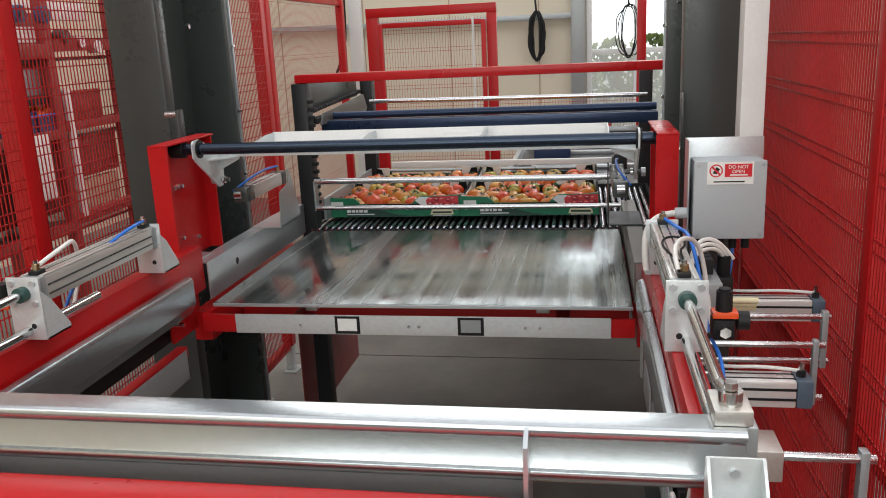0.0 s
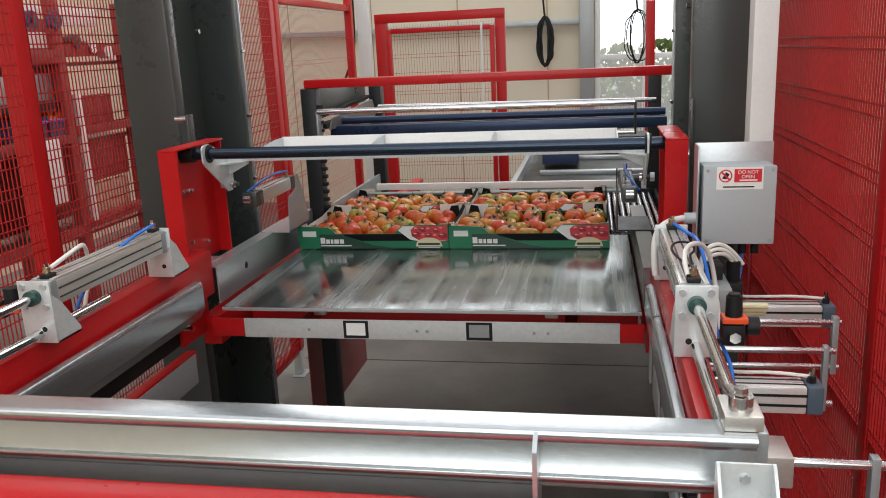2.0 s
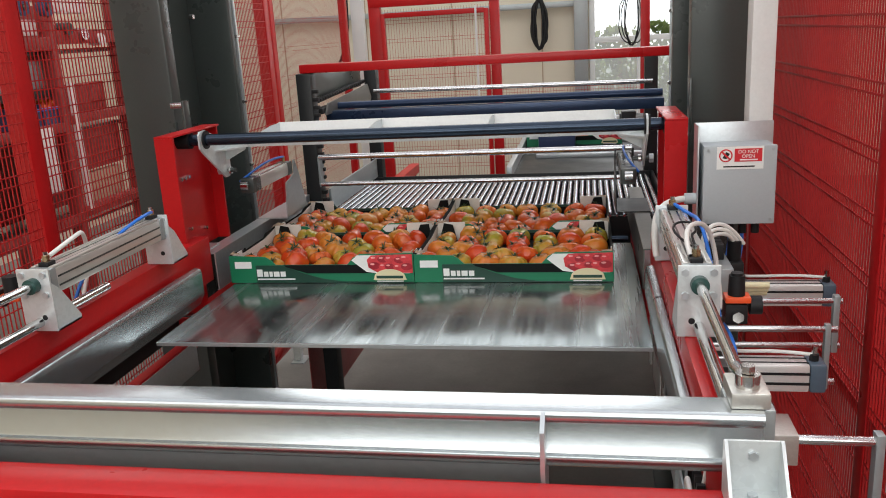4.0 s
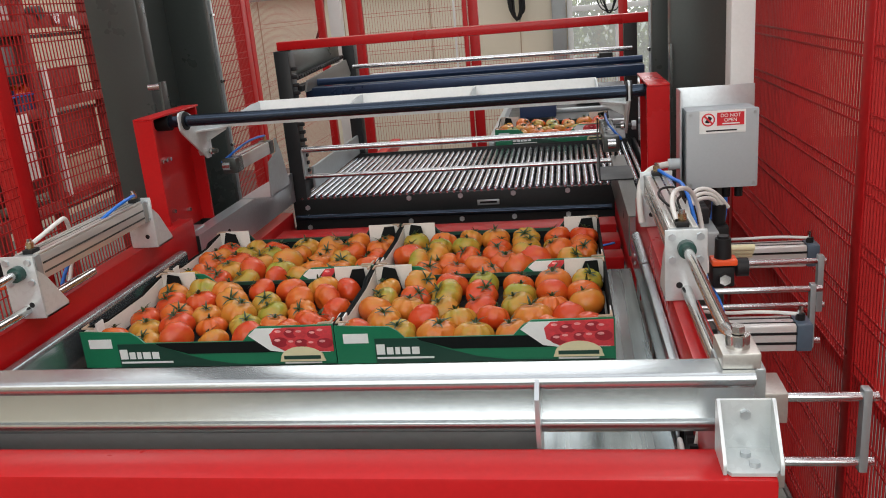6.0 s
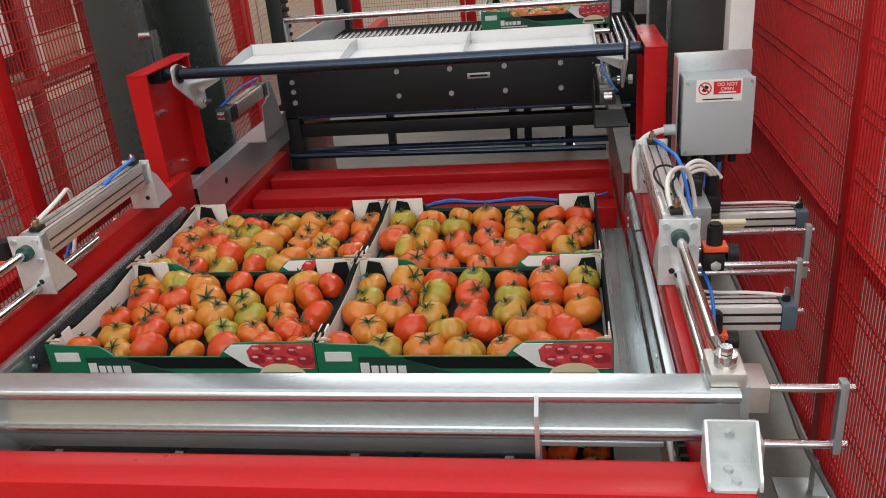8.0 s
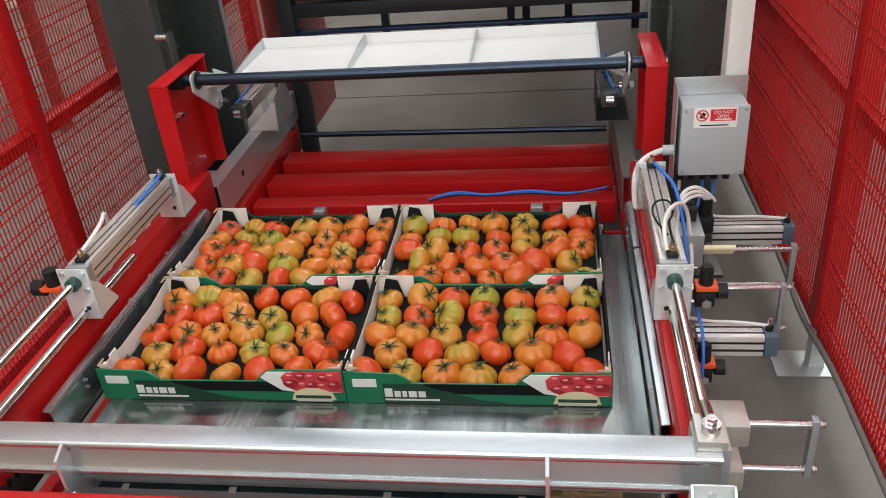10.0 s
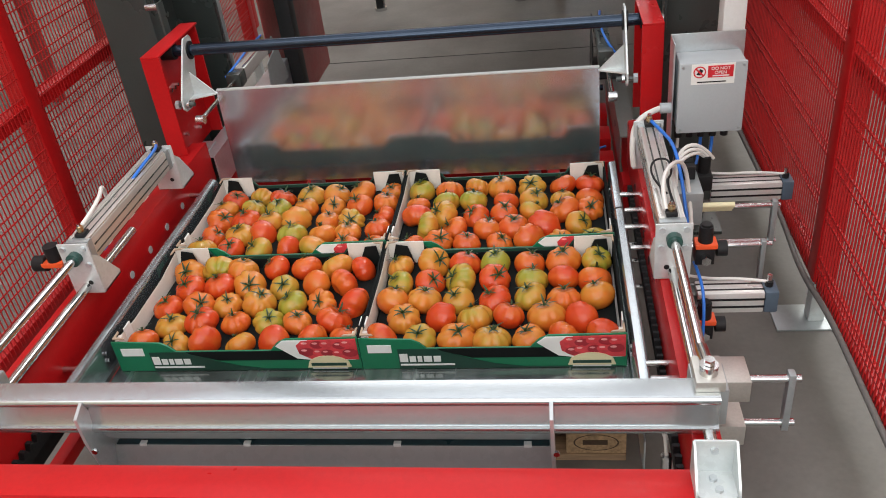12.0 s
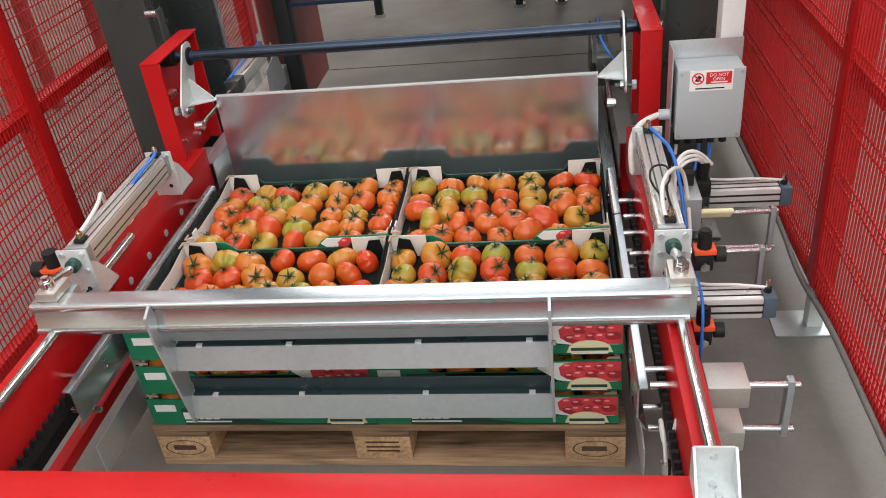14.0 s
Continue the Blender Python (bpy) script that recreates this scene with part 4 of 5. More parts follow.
# ---- the lift carriage, built in its lowest place ----
lift = thing("lift_carriage", "red enamelled layer lift carriage with galvanised guides and air cylinders", "lift carriage")
for s in (-1, 1):
    x0, x1 = sorted((s * 0.666, s * 0.716))
    beam = part("side_beam", B(x0, x1, -0.49, 0.872, 0.372, 0.513, 0.006), RED, lift, "red enamelled side beam")
    part("rear_beam", B(*sorted((s * 0.655, s * 0.715)), 0.855, 1.74, 0.205, 0.300, 0.005), RED, lift, "red rear side beam")
    part("beam_web", B(*sorted((s * 0.700, s * 0.712)), 0.70, 0.88, 0.25, 0.40, 0.003), RED, lift)
    xi = s * 0.665
    for y in (0.24, 0.36, 0.48, 0.60):
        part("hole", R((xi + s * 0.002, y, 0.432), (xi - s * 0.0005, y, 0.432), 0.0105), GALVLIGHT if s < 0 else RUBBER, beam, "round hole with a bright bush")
    part("lower_rail", B(*sorted((s * 0.716, s * 0.750)), -0.45, 0.80, 0.17, 0.205, 0.004), RED, lift, "red lower rail")
    bm = bmesh.new()
    for i in range(44):
        y = -0.44 + 0.0255 * i
        prism(bm, [(y, 0.362), (y + 0.0255, 0.362), (y + 0.0255, 0.384), (y + 0.020, 0.398), (y + 0.012, 0.398), (y + 0.006, 0.384), (y, 0.384)], "x", s * 0.652, s * 0.6645)
    part("chain", bm, RUBBER, lift, "black toothed chain along the beam", smooth=False)
    part("rack", B(*sorted((s * 0.722, s * 0.735)), -0.40, 0.75, 0.25, 0.37, 0.002), RUBBER, lift, "black toothed rack")
    # side guide of the slide sheet
    xg = 0.654 if s < 0 else 0.646
    bm = bmesh.new()
    prism(bm, [(s * xg, 0.336), (s * xg, 0.457), (s * (xg + 0.050), 0.457), (s * (xg + 0.050), 0.453), (s * (xg + 0.004), 0.453), (s * (xg + 0.004), 0.339), (s * (xg + 0.010), 0.336)], "y", 0.874, 1.785)
    # right channel takes a darker zinc: its dark reflection is put into the colour
    g = part("guide_channel", bm, GALV if s < 0 else DARKENEDZINC, lift, "galvanised guide channel")
    part("hole", R((s * (xg - 0.0005), 1.09, 0.403), (s * (xg + 0.001), 1.09, 0.403), 0.012), RUBBER, g)
    part("guide_tab", B(*sorted((s * 0.69, s * 0.735)), 0.862, 0.99, 0.457, 0.461, 0.001), GALV, lift)
    part("tab_screw", R((s * 0.710, 0.922, 0.461), (s * 0.710, 0.922, 0.468), 0.006, seg=8), STEEL, lift)
    # upright that carries the flap shaft
    up = part("upright", P([(s * 0.750, 0.777), (s * 0.750, 1.10), (s * 0.702, 1.10), (s * 0.702, 1.092), (s * 0.742, 1.092), (s * 0.742, 0.787), (s * 0.692, 0.787), (s * 0.692, 0.777)], "z", 0.455, 0.828), RED, lift, "red channel upright")
    part("cap_plate", B(*sorted((s * 0.694, s * 0.751)), 0.778, 1.099, 0.828, 0.834, 0.002), RED, up)
    for y, z in ((0.90, 0.53), (1.0, 0.51), (0.88, 0.69), (0.905, 0.69), (0.93, 0.69)):
        part("screw", R((s * 0.742, y, z), (s * 0.732, y, z), 0.006, seg=8), STEEL, up)
    part("bearing", R((s * 0.700, 0.906, 0.806), (s * 0.742, 0.906, 0.806), 0.026), RUBBER, lift)
    part("arm_stub", R((s * 0.75, 1.07, 0.75), (s * 0.79, 1.07, 0.75), 0.012), STEEL, lift)
    if s < 0:
        part("guide_roller", R((s * 0.785, 1.07, 0.90), (s * 0.835, 1.07, 0.90), 0.012), STEEL, lift)
    part("roller_arm", B(*sorted((s * 0.784, s * 0.792)), 1.05, 1.09, 0.72, 0.915, 0.002), GREY, lift)
    # end bracket of the guide rod
    xb = s * 0.684
    eb = part("end_bracket", B(xb - 0.032, xb + 0.032, -0.502, -0.498, 0.527, 0.597, 0.001), GALVLIGHT, lift, "galvanised folded end bracket")
    for q in (-1, 1):
        part("bracket_cheek", P([(-0.498, 0.527), (-0.498, 0.594), (-0.503, 0.599), (-0.509, 0.597), (-0.553, 0.545), (-0.557, 0.537), (-0.556, 0.527)], "x", xb + q * 0.032 - 0.002, xb + q * 0.032 + 0.002), GALVLIGHT, eb)
    part("bracket_floor", P([(xb - 0.031, -0.501), (xb + 0.031, -0.501), (xb + 0.031, -0.549), (xb + 0.025, -0.558), (xb - 0.025, -0.558), (xb - 0.031, -0.549)], "z", 0.5265, 0.531), GALVLIGHT, eb)
    bolts(eb, [(xb, -0.502, 0.578)], "y", 0.0065, -0.005, GALV)
    bolts(eb, [(xb - 0.002, -0.520, 0.531), (xb + 0.004, -0.542, 0.531)], "z", 0.0065, 0.006, GALV)
    # long cylinder with its brackets
    xc = 0.691 if s > 0 else -0.658
    cyl = part("air_cylinder", B(xc - 0.028, xc + 0.028, 0.075, 0.535, 0.588, 0.644, 0.006), ALUDARK, lift, "aluminium air cylinder")
    for dx in (-0.012, 0.006):
        part("groove", B(xc + dx, xc + dx + 0.004, 0.09, 0.53, 0.6435, 0.6446), GREY, cyl)
    for z in (0.602, 0.622):
        part("groove", B(*sorted((xc - s * 0.0275, xc - s * 0.0287)), 0.09, 0.53, z, z + 0.004), GREY, cyl)
    for dx in (-0.021, 0.021):
        part("rib", B(xc + dx - 0.005, xc + dx + 0.005, 0.08, 0.53, 0.644, 0.648, 0.001), ALUDARK, cyl)
    for y in (0.066, 0.535):
        part("end_cap", B(xc - 0.029, xc + 0.029, y, y + 0.022, 0.586, 0.646, 0.005), GALVDULL, cyl)
    for y in (0.10, 0.545):
        part("air_fitting", R((xc, y, 0.646), (xc, y, 0.668), 0.008, seg=8), BRASS, cyl)
        part("air_fitting", R((xc, y, 0.668), (xc, y, 0.676), 0.005, seg=8), STEEL, cyl)
        part("air_fitting", B(xc - 0.012, xc + 0.012, y - 0.014, y + 0.014, 0.644, 0.655, 0.003), RUBBER, cyl)
    for y, q in ((0.047, 1), (0.555, 1)):
        br = part("foot_bracket", B(xc - 0.038, xc + 0.038, y, y + 0.005, 0.514, 0.652, 0.002), GALVLIGHT, lift, "galvanised cylinder bracket")
        part("gusset", P([(y + 0.005, 0.514), (y + 0.085, 0.514), (y + 0.085, 0.524), (y + 0.03, 0.60), (y + 0.005, 0.62)], "x", xc - s * 0.038, xc - s * 0.034), GALVLIGHT, br)
        part("foot", B(xc - 0.038, xc + 0.038, y + 0.005, y + 0.085, 0.514, 0.518), GALV, br)
        bolts(br, [(xc + a, y - 0.005, 0.617 + b) for a in (-0.025, 0.025) for b in (-0.022, 0.022)], "y", 0.0075, 0.005, GALV)
        part("hole", R((xc - s * 0.012, y - 0.0008, 0.545), (xc - s * 0.012, y + 0.001, 0.545), 0.006), RUBBER, br)
    part("rod_seal", R((xc, 0.030, 0.617), (xc, 0.056, 0.617), 0.0165), GREENRUB, lift, "green-black rod seal")
    part("guide_rod", R((xc + s * 0.001, -0.500, 0.534), (xc + s * 0.001, 0.30, 0.534), 0.0105), STEEL, lift, "bright guide rod")
part("front_beam", B(-0.83, 0.712, -0.565, -0.492, 0.385, 0.526, 0.008), RED, lift, "red enamelled front beam")
for y0, y1 in ((1.075, 1.16), (1.25, 1.36), (1.46, 1.57)):
    part("cross_beam", B(-0.645, 0.645, y0, y1, 0.19, 0.27, 0.005), RED, lift)
part("cross_beam", B(-0.645, 0.645, 0.780, 0.792, 0.262, 0.318, 0.003), RED, lift)
for x in (-0.40, 0.44):
    part("short_beam", B(x - 0.02, x + 0.02, 0.85, 1.075, 0.235, 0.265, 0.004), RED, lift)
for x in (-0.36, 0.38):
    part("clip", B(x - 0.02, x + 0.02, 0.96, 1.0, 0.27, 0.31, 0.004), GALV, lift)
part("tie_rod", R((-0.645, 1.74, 0.275), (0.645, 1.74, 0.262), 0.012), SHAFT, lift)
for i in range(3):
    tube("air_hose", [(0.0, 1.10, 0.275), (0.08, 1.12, 0.29 + 0.008 * i), (0.2, 1.11, 0.283), (0.35, 1.12, 0.29 + 0.006 * i), (0.5, 1.11, 0.278), (0.62, 1.13, 0.30)], 0.004, BLUETUBE if i else RUBBER, lift)
strip = part("sensor_strip", B(-0.536, 0.579, 0.775, 0.779, 0.262, 0.322, 0.001), GALVLIGHT, lift, "galvanised strip with two sensor windows")
for x, w in ((-0.220, WHITEINK), (0.148, GALVDULL)):
    part("sensor_frame", B(x - 0.003, x + 0.073, 0.7735, 0.7752, 0.265, 0.319), RUBBER, strip)
    part("sensor_window", B(x + 0.006, x + 0.064, 0.7725, 0.7737, 0.274, 0.312), w, strip)
bolts(strip, [(x, 0.773, 0.29) for x in (-0.33, 0.0, 0.03, 0.34, 0.38)], "y", 0.005, 0.003)

# slide sheet
sheet = part("slide_sheet", B(-0.593, 0.637, 0.760, 1.690, 0.356, 0.362, 0.001), SHEET, lift, "scuffed zinc slide sheet")
part("front_lip", B(-0.593, 0.637, 0.756, 0.760, 0.352, 0.3615, 0.001), GALV, sheet)
part("stiffener", B(-0.50, 0.52, 0.90, 0.94, 0.330, 0.356, 0.002), GALVDULL, sheet)
part("stiffener", B(-0.50, 0.52, 1.45, 1.49, 0.330, 0.356, 0.002), GALVDULL, sheet)
part("latch", B(0.03, 0.15, 0.84, 0.90, 0.330, 0.354, 0.006), RUBBER, sheet)

# flap: hangs from the shaft; drawn hanging, turned up by 90 degrees at the start
flap = part("flap", R((-0.70, 0, 0), (0.70, 0, 0), 0.0175, seg=20), SHAFT, lift, "blued shaft with a zinc flap")
part("flap_panel", B(-0.583, 0.583, -0.041, -0.038, -0.440, -0.122), FLAPSHEET, flap, "brushed zinc flap panel")
part("flap_edge", B(-0.583, 0.583, -0.041, -0.026, -0.122, -0.118), GALVLIGHT, flap)
part("flap_rim", B(-0.583, 0.583, -0.038, 0.000, -0.440, -0.436), WHITEPAINT, flap, "pale folded rim")
for x in (-0.583, -0.21, 0.18, 0.579):
    part("flap_rib", P([(-0.036, -0.436), (-0.002, -0.436), (-0.002, -0.365), (-0.024, -0.125), (-0.036, -0.125)], "x", x, x + 0.004), GALV, flap)
part("flap_lining", B(-0.579, 0.579, -0.0380, -0.0365, -0.435, -0.124), WHITEPAINT, flap, "pale back of the flap")
for s in (-1, 1):
    pl = part("swing_plate", P([(-0.034, 0.030), (-0.022, 0.042), (0.018, 0.042), (0.028, 0.032), (0.030, 0.0), (-0.020, -0.130), (-0.085, -0.154), (-0.122, -0.152), (-0.136, -0.140), (-0.136, -0.112)], "x", s * 0.652, s * 0.657), GALVLIGHT, flap, "zinc swing plate")
    part("gusset", P([(s * 0.652, -0.055), (s * 0.652, -0.14), (s * 0.580, -0.128), (s * 0.590, -0.116)], "y", -0.046, -0.041), GALVLIGHT, pl)
    part("gusset", P([(s * 0.652, -0.085), (s * 0.652, -0.005), (s * 0.583, -0.030), (s * 0.583, -0.050)], "z", -0.130, -0.126), GALVLIGHT, pl)
    part("hub", R((s * 0.648, 0, 0), (s * 0.664, 0, 0), 0.028), RUBBER, pl)
    part("pin", R((s * 0.625, -0.116, -0.132), (s * 0.675, -0.116, -0.132), 0.007), GREY, pl)
    part("pin_head", R((s * 0.672, -0.116, -0.132), (s * 0.684, -0.116, -0.132), 0.014, seg=6), GALV, pl)
    part("pin_head", R((s * 0.640, -0.116, -0.132), (s * 0.648, -0.116, -0.132), 0.012, seg=12), STEEL, pl)

# flap cylinders on the guide channels
flap_rods = []
for s in (-1, 1):
    x = s * 0.615
    # right-hand cylinder, tie bars and bracket are coloured darker to dim them
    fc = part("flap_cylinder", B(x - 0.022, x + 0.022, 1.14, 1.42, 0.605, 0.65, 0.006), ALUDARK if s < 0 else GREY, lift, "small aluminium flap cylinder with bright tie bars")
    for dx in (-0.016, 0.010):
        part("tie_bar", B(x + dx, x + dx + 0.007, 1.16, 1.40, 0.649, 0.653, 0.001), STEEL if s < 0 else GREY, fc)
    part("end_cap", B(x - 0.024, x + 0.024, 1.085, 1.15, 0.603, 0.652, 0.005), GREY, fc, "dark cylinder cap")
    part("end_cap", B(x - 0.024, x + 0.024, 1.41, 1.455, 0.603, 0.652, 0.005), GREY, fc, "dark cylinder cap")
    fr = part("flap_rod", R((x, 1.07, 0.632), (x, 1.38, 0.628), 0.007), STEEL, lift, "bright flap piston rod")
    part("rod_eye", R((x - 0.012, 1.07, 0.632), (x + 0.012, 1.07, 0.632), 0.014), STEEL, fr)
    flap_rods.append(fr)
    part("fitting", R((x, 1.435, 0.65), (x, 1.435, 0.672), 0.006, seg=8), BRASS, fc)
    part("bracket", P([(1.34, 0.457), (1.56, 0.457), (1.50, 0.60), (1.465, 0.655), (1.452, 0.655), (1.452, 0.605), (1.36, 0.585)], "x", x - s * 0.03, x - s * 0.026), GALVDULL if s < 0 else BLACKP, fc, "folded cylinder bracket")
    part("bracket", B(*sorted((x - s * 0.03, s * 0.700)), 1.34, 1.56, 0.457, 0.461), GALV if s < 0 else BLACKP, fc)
    tube("air_hose", [(x, 1.435, 0.67), (x - s * 0.01, 1.3, 0.685), (x, 1.15, 0.668), (x + s * 0.03, 1.10, 0.64)], 0.004, BLUETUBE, fc)

# front clamp beam, slides on the guide rods
clamp = part("clamp_beam", P([(-0.405, 0.6065), (-0.446, 0.6065), (-0.4515, 0.605), (-0.4545, 0.602), (-0.4555, 0.598), (-0.4545, 0.593), (-0.4490, 0.589), (-0.4470, 0.585), (-0.4532, 0.549), (-0.4550, 0.546), (-0.4600, 0.544), (-0.4612, 0.541), (-0.4605, 0.537), (-0.4565, 0.529), (-0.451, 0.525), (-0.449, 0.528), (-0.456, 0.536), (-0.4525, 0.545), (-0.4415, 0.585), (-0.4425, 0.602), (-0.405, 0.602)], "x", -0.694, 0.707), BEAMZINC, lift, "galvanised front clamp beam")
for x in (-0.415, 0.433):
    part("hanger", P([(-0.455, 0.604), (-0.486, 0.59), (-0.486, 0.53), (-0.442, 0.245), (-0.405, 0.245), (-0.400, 0.53), (-0.444, 0.56)], "x", x - 0.003, x + 0.003), GALV, clamp, "bent steel hanger plate")
    bolts(clamp, [(x + 0.006, -0.478, z) for z in (0.505,)], "y", 0.006, -0.005)
for z in (0.406, 0.258):
    sl = part("clamp_slat", P([(-0.441, z), (-0.438, z - 0.002), (-0.421, z + 0.050), (-0.380, z + 0.050), (-0.380, z + 0.053), (-0.418, z + 0.055), (-0.422, z + 0.054)], "x", -0.412, 0.430), GALVDULL, clamp, "zinc clamp slat")
    # added dark strip: the flange's dark reflection put in as colour
    part("dark_strip", B(-0.408, 0.426, -0.4215, -0.372, z + 0.0545, z + 0.0575, 0.001), STRIP, sl, "added blue-black darkening strip")
    for x in (-0.36, -0.15, 0.14, 0.38):
        part("tab", B(x, x + 0.014, -0.423, -0.413, z + 0.052, z + 0.0588, 0.001), GALVLIGHT, sl)
# added dark strip that stands in for the shade between the slats
part("dark_gap_strip", B(-0.408, 0.426, -0.409, -0.405, 0.312, 0.352, 0.001), STRIP, clamp, "added blue-black darkening strip")
part("upper_apron", P([(-0.448, 0.528), (-0.421, 0.482), (-0.385, 0.482), (-0.385, 0.479), (-0.423, 0.479), (-0.451, 0.527)], "x", -0.412, 0.430), GALVDULL, clamp, "zinc apron under the beam")
for s in (-1, 1):
    xc = 0.691 if s > 0 else -0.658
    eb = part("end_block", B(xc - 0.023, xc + 0.025, -0.440, -0.372, 0.6068, 0.628, 0.003), ALUBLOCK, clamp, "milled end block")
    part("slide_block", B(xc - 0.024, xc + 0.034, -0.43, -0.36, 0.522, 0.6015, 0.004), GALVDULL, eb)
    part("eye", R((xc, -0.415, 0.628), (xc, -0.415, 0.646), 0.0155), STEEL, clamp, "bright rod eye")
    part("eye_bolt", R((xc, -0.415, 0.647), (xc, -0.415, 0.657), 0.009, seg=6), STEEL, clamp)
    part("fork", R((xc, -0.405, 0.633), (xc, -0.345, 0.620), 0.012), STEEL, clamp)
    part("piston_rod", R((xc, -0.36, 0.617), (xc, 0.08, 0.617), 0.0095), STEEL, clamp, "bright piston rod")

# side clamps: a plate on each side that squares the layer
side_clamps = []
for s in (-1, 1):
    runs = ((-0.21, 0.725),) if s < 0 else ((-0.21, 0.457), (0.466, 0.725))
    for y0, y1 in runs:
        x = s * (0.654 if s > 0 else 0.642)
        bm = bmesh.new()
        prism(bm, [(x - s * 0.012, 0.372), (x - s * 0.012, 0.438), (x - s * 0.0108, 0.445), (x - s * 0.007, 0.450), (x, 0.452), (x + s * 0.009, 0.452), (x + s * 0.009, 0.448), (x - s * 0.008, 0.448), (x - s * 0.008, 0.372)], "y", y0, y1)
        prism(bm, [(x - s * 0.012, 0.372), (x + s * 0.005, 0.340), (x + s * 0.009, 0.340), (x - s * 0.008, 0.372)], "y", y0, y1)
        sc = part("side_clamp", bm, SIDEZINC, lift, "galvanised side clamp plate")
        side_clamps.append((s, sc))
        bolts(sc, [(x - s * 0.014, y0 + 0.14, z) for z in (0.405, 0.425)], "x", 0.005, 0.004)
        for y in ((y0 + 0.08, y1 - 0.06) if y1 - y0 > 0.4 else (y0 + 0.1,)):
            part("push_rod", R((x, y, 0.43), (s * 0.80, y, 0.43), 0.007), STEEL, sc)
            part("push_rod", R((x, y, 0.325), (s * 0.80, y, 0.325), 0.007), STEEL, sc)
        xl = x + s * (0.012 if s > 0 else 0.038)
        part("lower_bar", B(*sorted((xl, xl + s * 0.004)), y0 + 0.06, y1, 0.130, 0.222, 0.001), GALV, sc, "lower zinc clamp bar")
        part("drop_link", B(*sorted((x + s * 0.006, xl)), y0 + 0.30, y0 + 0.33, 0.15, 0.345), GALVDULL, sc)
        if s > 0 and y0 < 0:
            for z in (0.443, 0.325):
                part("push_rod", R((0.67, -0.178, z - 0.013), (0.955, -0.178, z - 0.013), 0.008), STEEL, sc)
            part("link_bar", B(0.930, 0.944, -0.189, -0.167, 0.297, 0.445, 0.003), GALVDULL, sc, "zinc link bar")
            for z in (0.443, 0.325):
                part("push_rod", R((0.67, 0.28, z), (1.00, 0.28, z), 0.007), STEEL, sc)
            part("link_bar", B(0.975, 0.987, 0.271, 0.289, 0.31, 0.455, 0.003), GALVDULL, sc)
        if s > 0 and y0 > 0:
            for z in (0.443, 0.335):
                part("push_rod", R((0.67, 0.46, z), (1.06, 0.46, z), 0.007), STEEL, sc)
            part("link_bar", B(1.040, 1.054, 0.450, 0.470, 0.32, 0.458, 0.003), GALVDULL, sc)
for z in (0.443, 0.325):
    part("guide_block", B(0.730, 0.810, -0.217, -0.140, z - 0.039, z + 0.013, 0.003), ALUBLOCK, lift, "milled aluminium guide block")
ear = part("sensor_tab", P([(-0.40, 0.20), (-0.30, 0.24), (-0.27, 0.275), (-0.28, 0.30), (-0.32, 0.30), (-0.40, 0.24)], "x", 0.652, 0.656), GALV, lift, "zinc sensor tab")
part("sensor", R((0.648, -0.295, 0.285), (0.648, -0.285, 0.330), 0.011), STEEL, ear)
tube("white_cable", [(0.648, -0.285, 0.33), (0.646, -0.27, 0.37), (0.643, -0.23, 0.39), (0.645, -0.21, 0.36), (0.648, -0.25, 0.335), (0.66, -0.27, 0.37), (0.668, -0.26, 0.42)], 0.004, WHITEP, ear)
for i, (y, x0, x1) in enumerate(((0.109, 0.755, 0.900), (0.60, 0.865, 1.05))):
    sc = part("short_cylinder", B(x0, x1, y - 0.027, y + 0.027, 0.390, 0.444, 0.005), ALU, lift, "short aluminium side cylinder")
    for z in (0.405, 0.425):
        part("groove", B(x0, x1, y - 0.0285, y - 0.0268, z, z + 0.005), RUBBER, sc)
    for dy in (-0.014, 0.008):
        part("groove", B(x0, x1, y + dy, y + dy + 0.005, 0.4430, 0.4446), RUBBER, sc)
    part("end_cap", B(x1, x1 + 0.03, y - 0.027, y + 0.027, 0.389, 0.445, 0.005), CAPBLUE, sc, "dark cylinder cap")
    part("fitting", R((x1 + 0.012, y, 0.444), (x1 + 0.012, y, 0.458), 0.009, seg=8), RUBBER, sc)
    part("fitting", R((x1 + 0.012, y, 0.458), (x1 + 0.012, y, 0.474), 0.0055, seg=8), STEEL, sc)
    tube("white_hose", [(x1 + 0.01, y, 0.456), (x1 - 0.05, y + 0.01, 0.460), (x0 + 0.02, y + 0.02, 0.452), (x0 - 0.03, y + 0.05, 0.448)], 0.0035, WHITEP, sc)
    part("mount", B(0.716, x0, y - 0.022, y + 0.022, 0.396, 0.438, 0.003), GREY, sc)

# air regulators, valve and fittings
for x, y, z in ((0.763, 0.087, 0.583), (0.763, 0.035, 0.418)):
    rg = part("regulator", R((x, y, z), (x, y, z + 0.038), 0.0155, seg=18, r2=0.0145), RUBBER, lift, "black air regulator knob")
    part("collar", R((x, y, z + 0.038), (x, y, z + 0.043), 0.011), RUBBER, rg)
    part("band", B(x - 0.022, x + 0.024, y - 0.018, y + 0.018, z - 0.012, z, 0.003), ORANGE, rg, "orange-red body")
    part("nut", R((x, y - 0.03, z - 0.035), (x, y, z - 0.035), 0.011, seg=6), STEEL, rg)
    part("block", B(x - 0.02, x + 0.02, y - 0.012, y + 0.03, z - 0.055, z - 0.016, 0.003), RUBBER, rg)
    part("gauge", R((x + 0.024, y, z - 0.020), (x + 0.045, y, z - 0.020), 0.0175), RUBBER, rg)
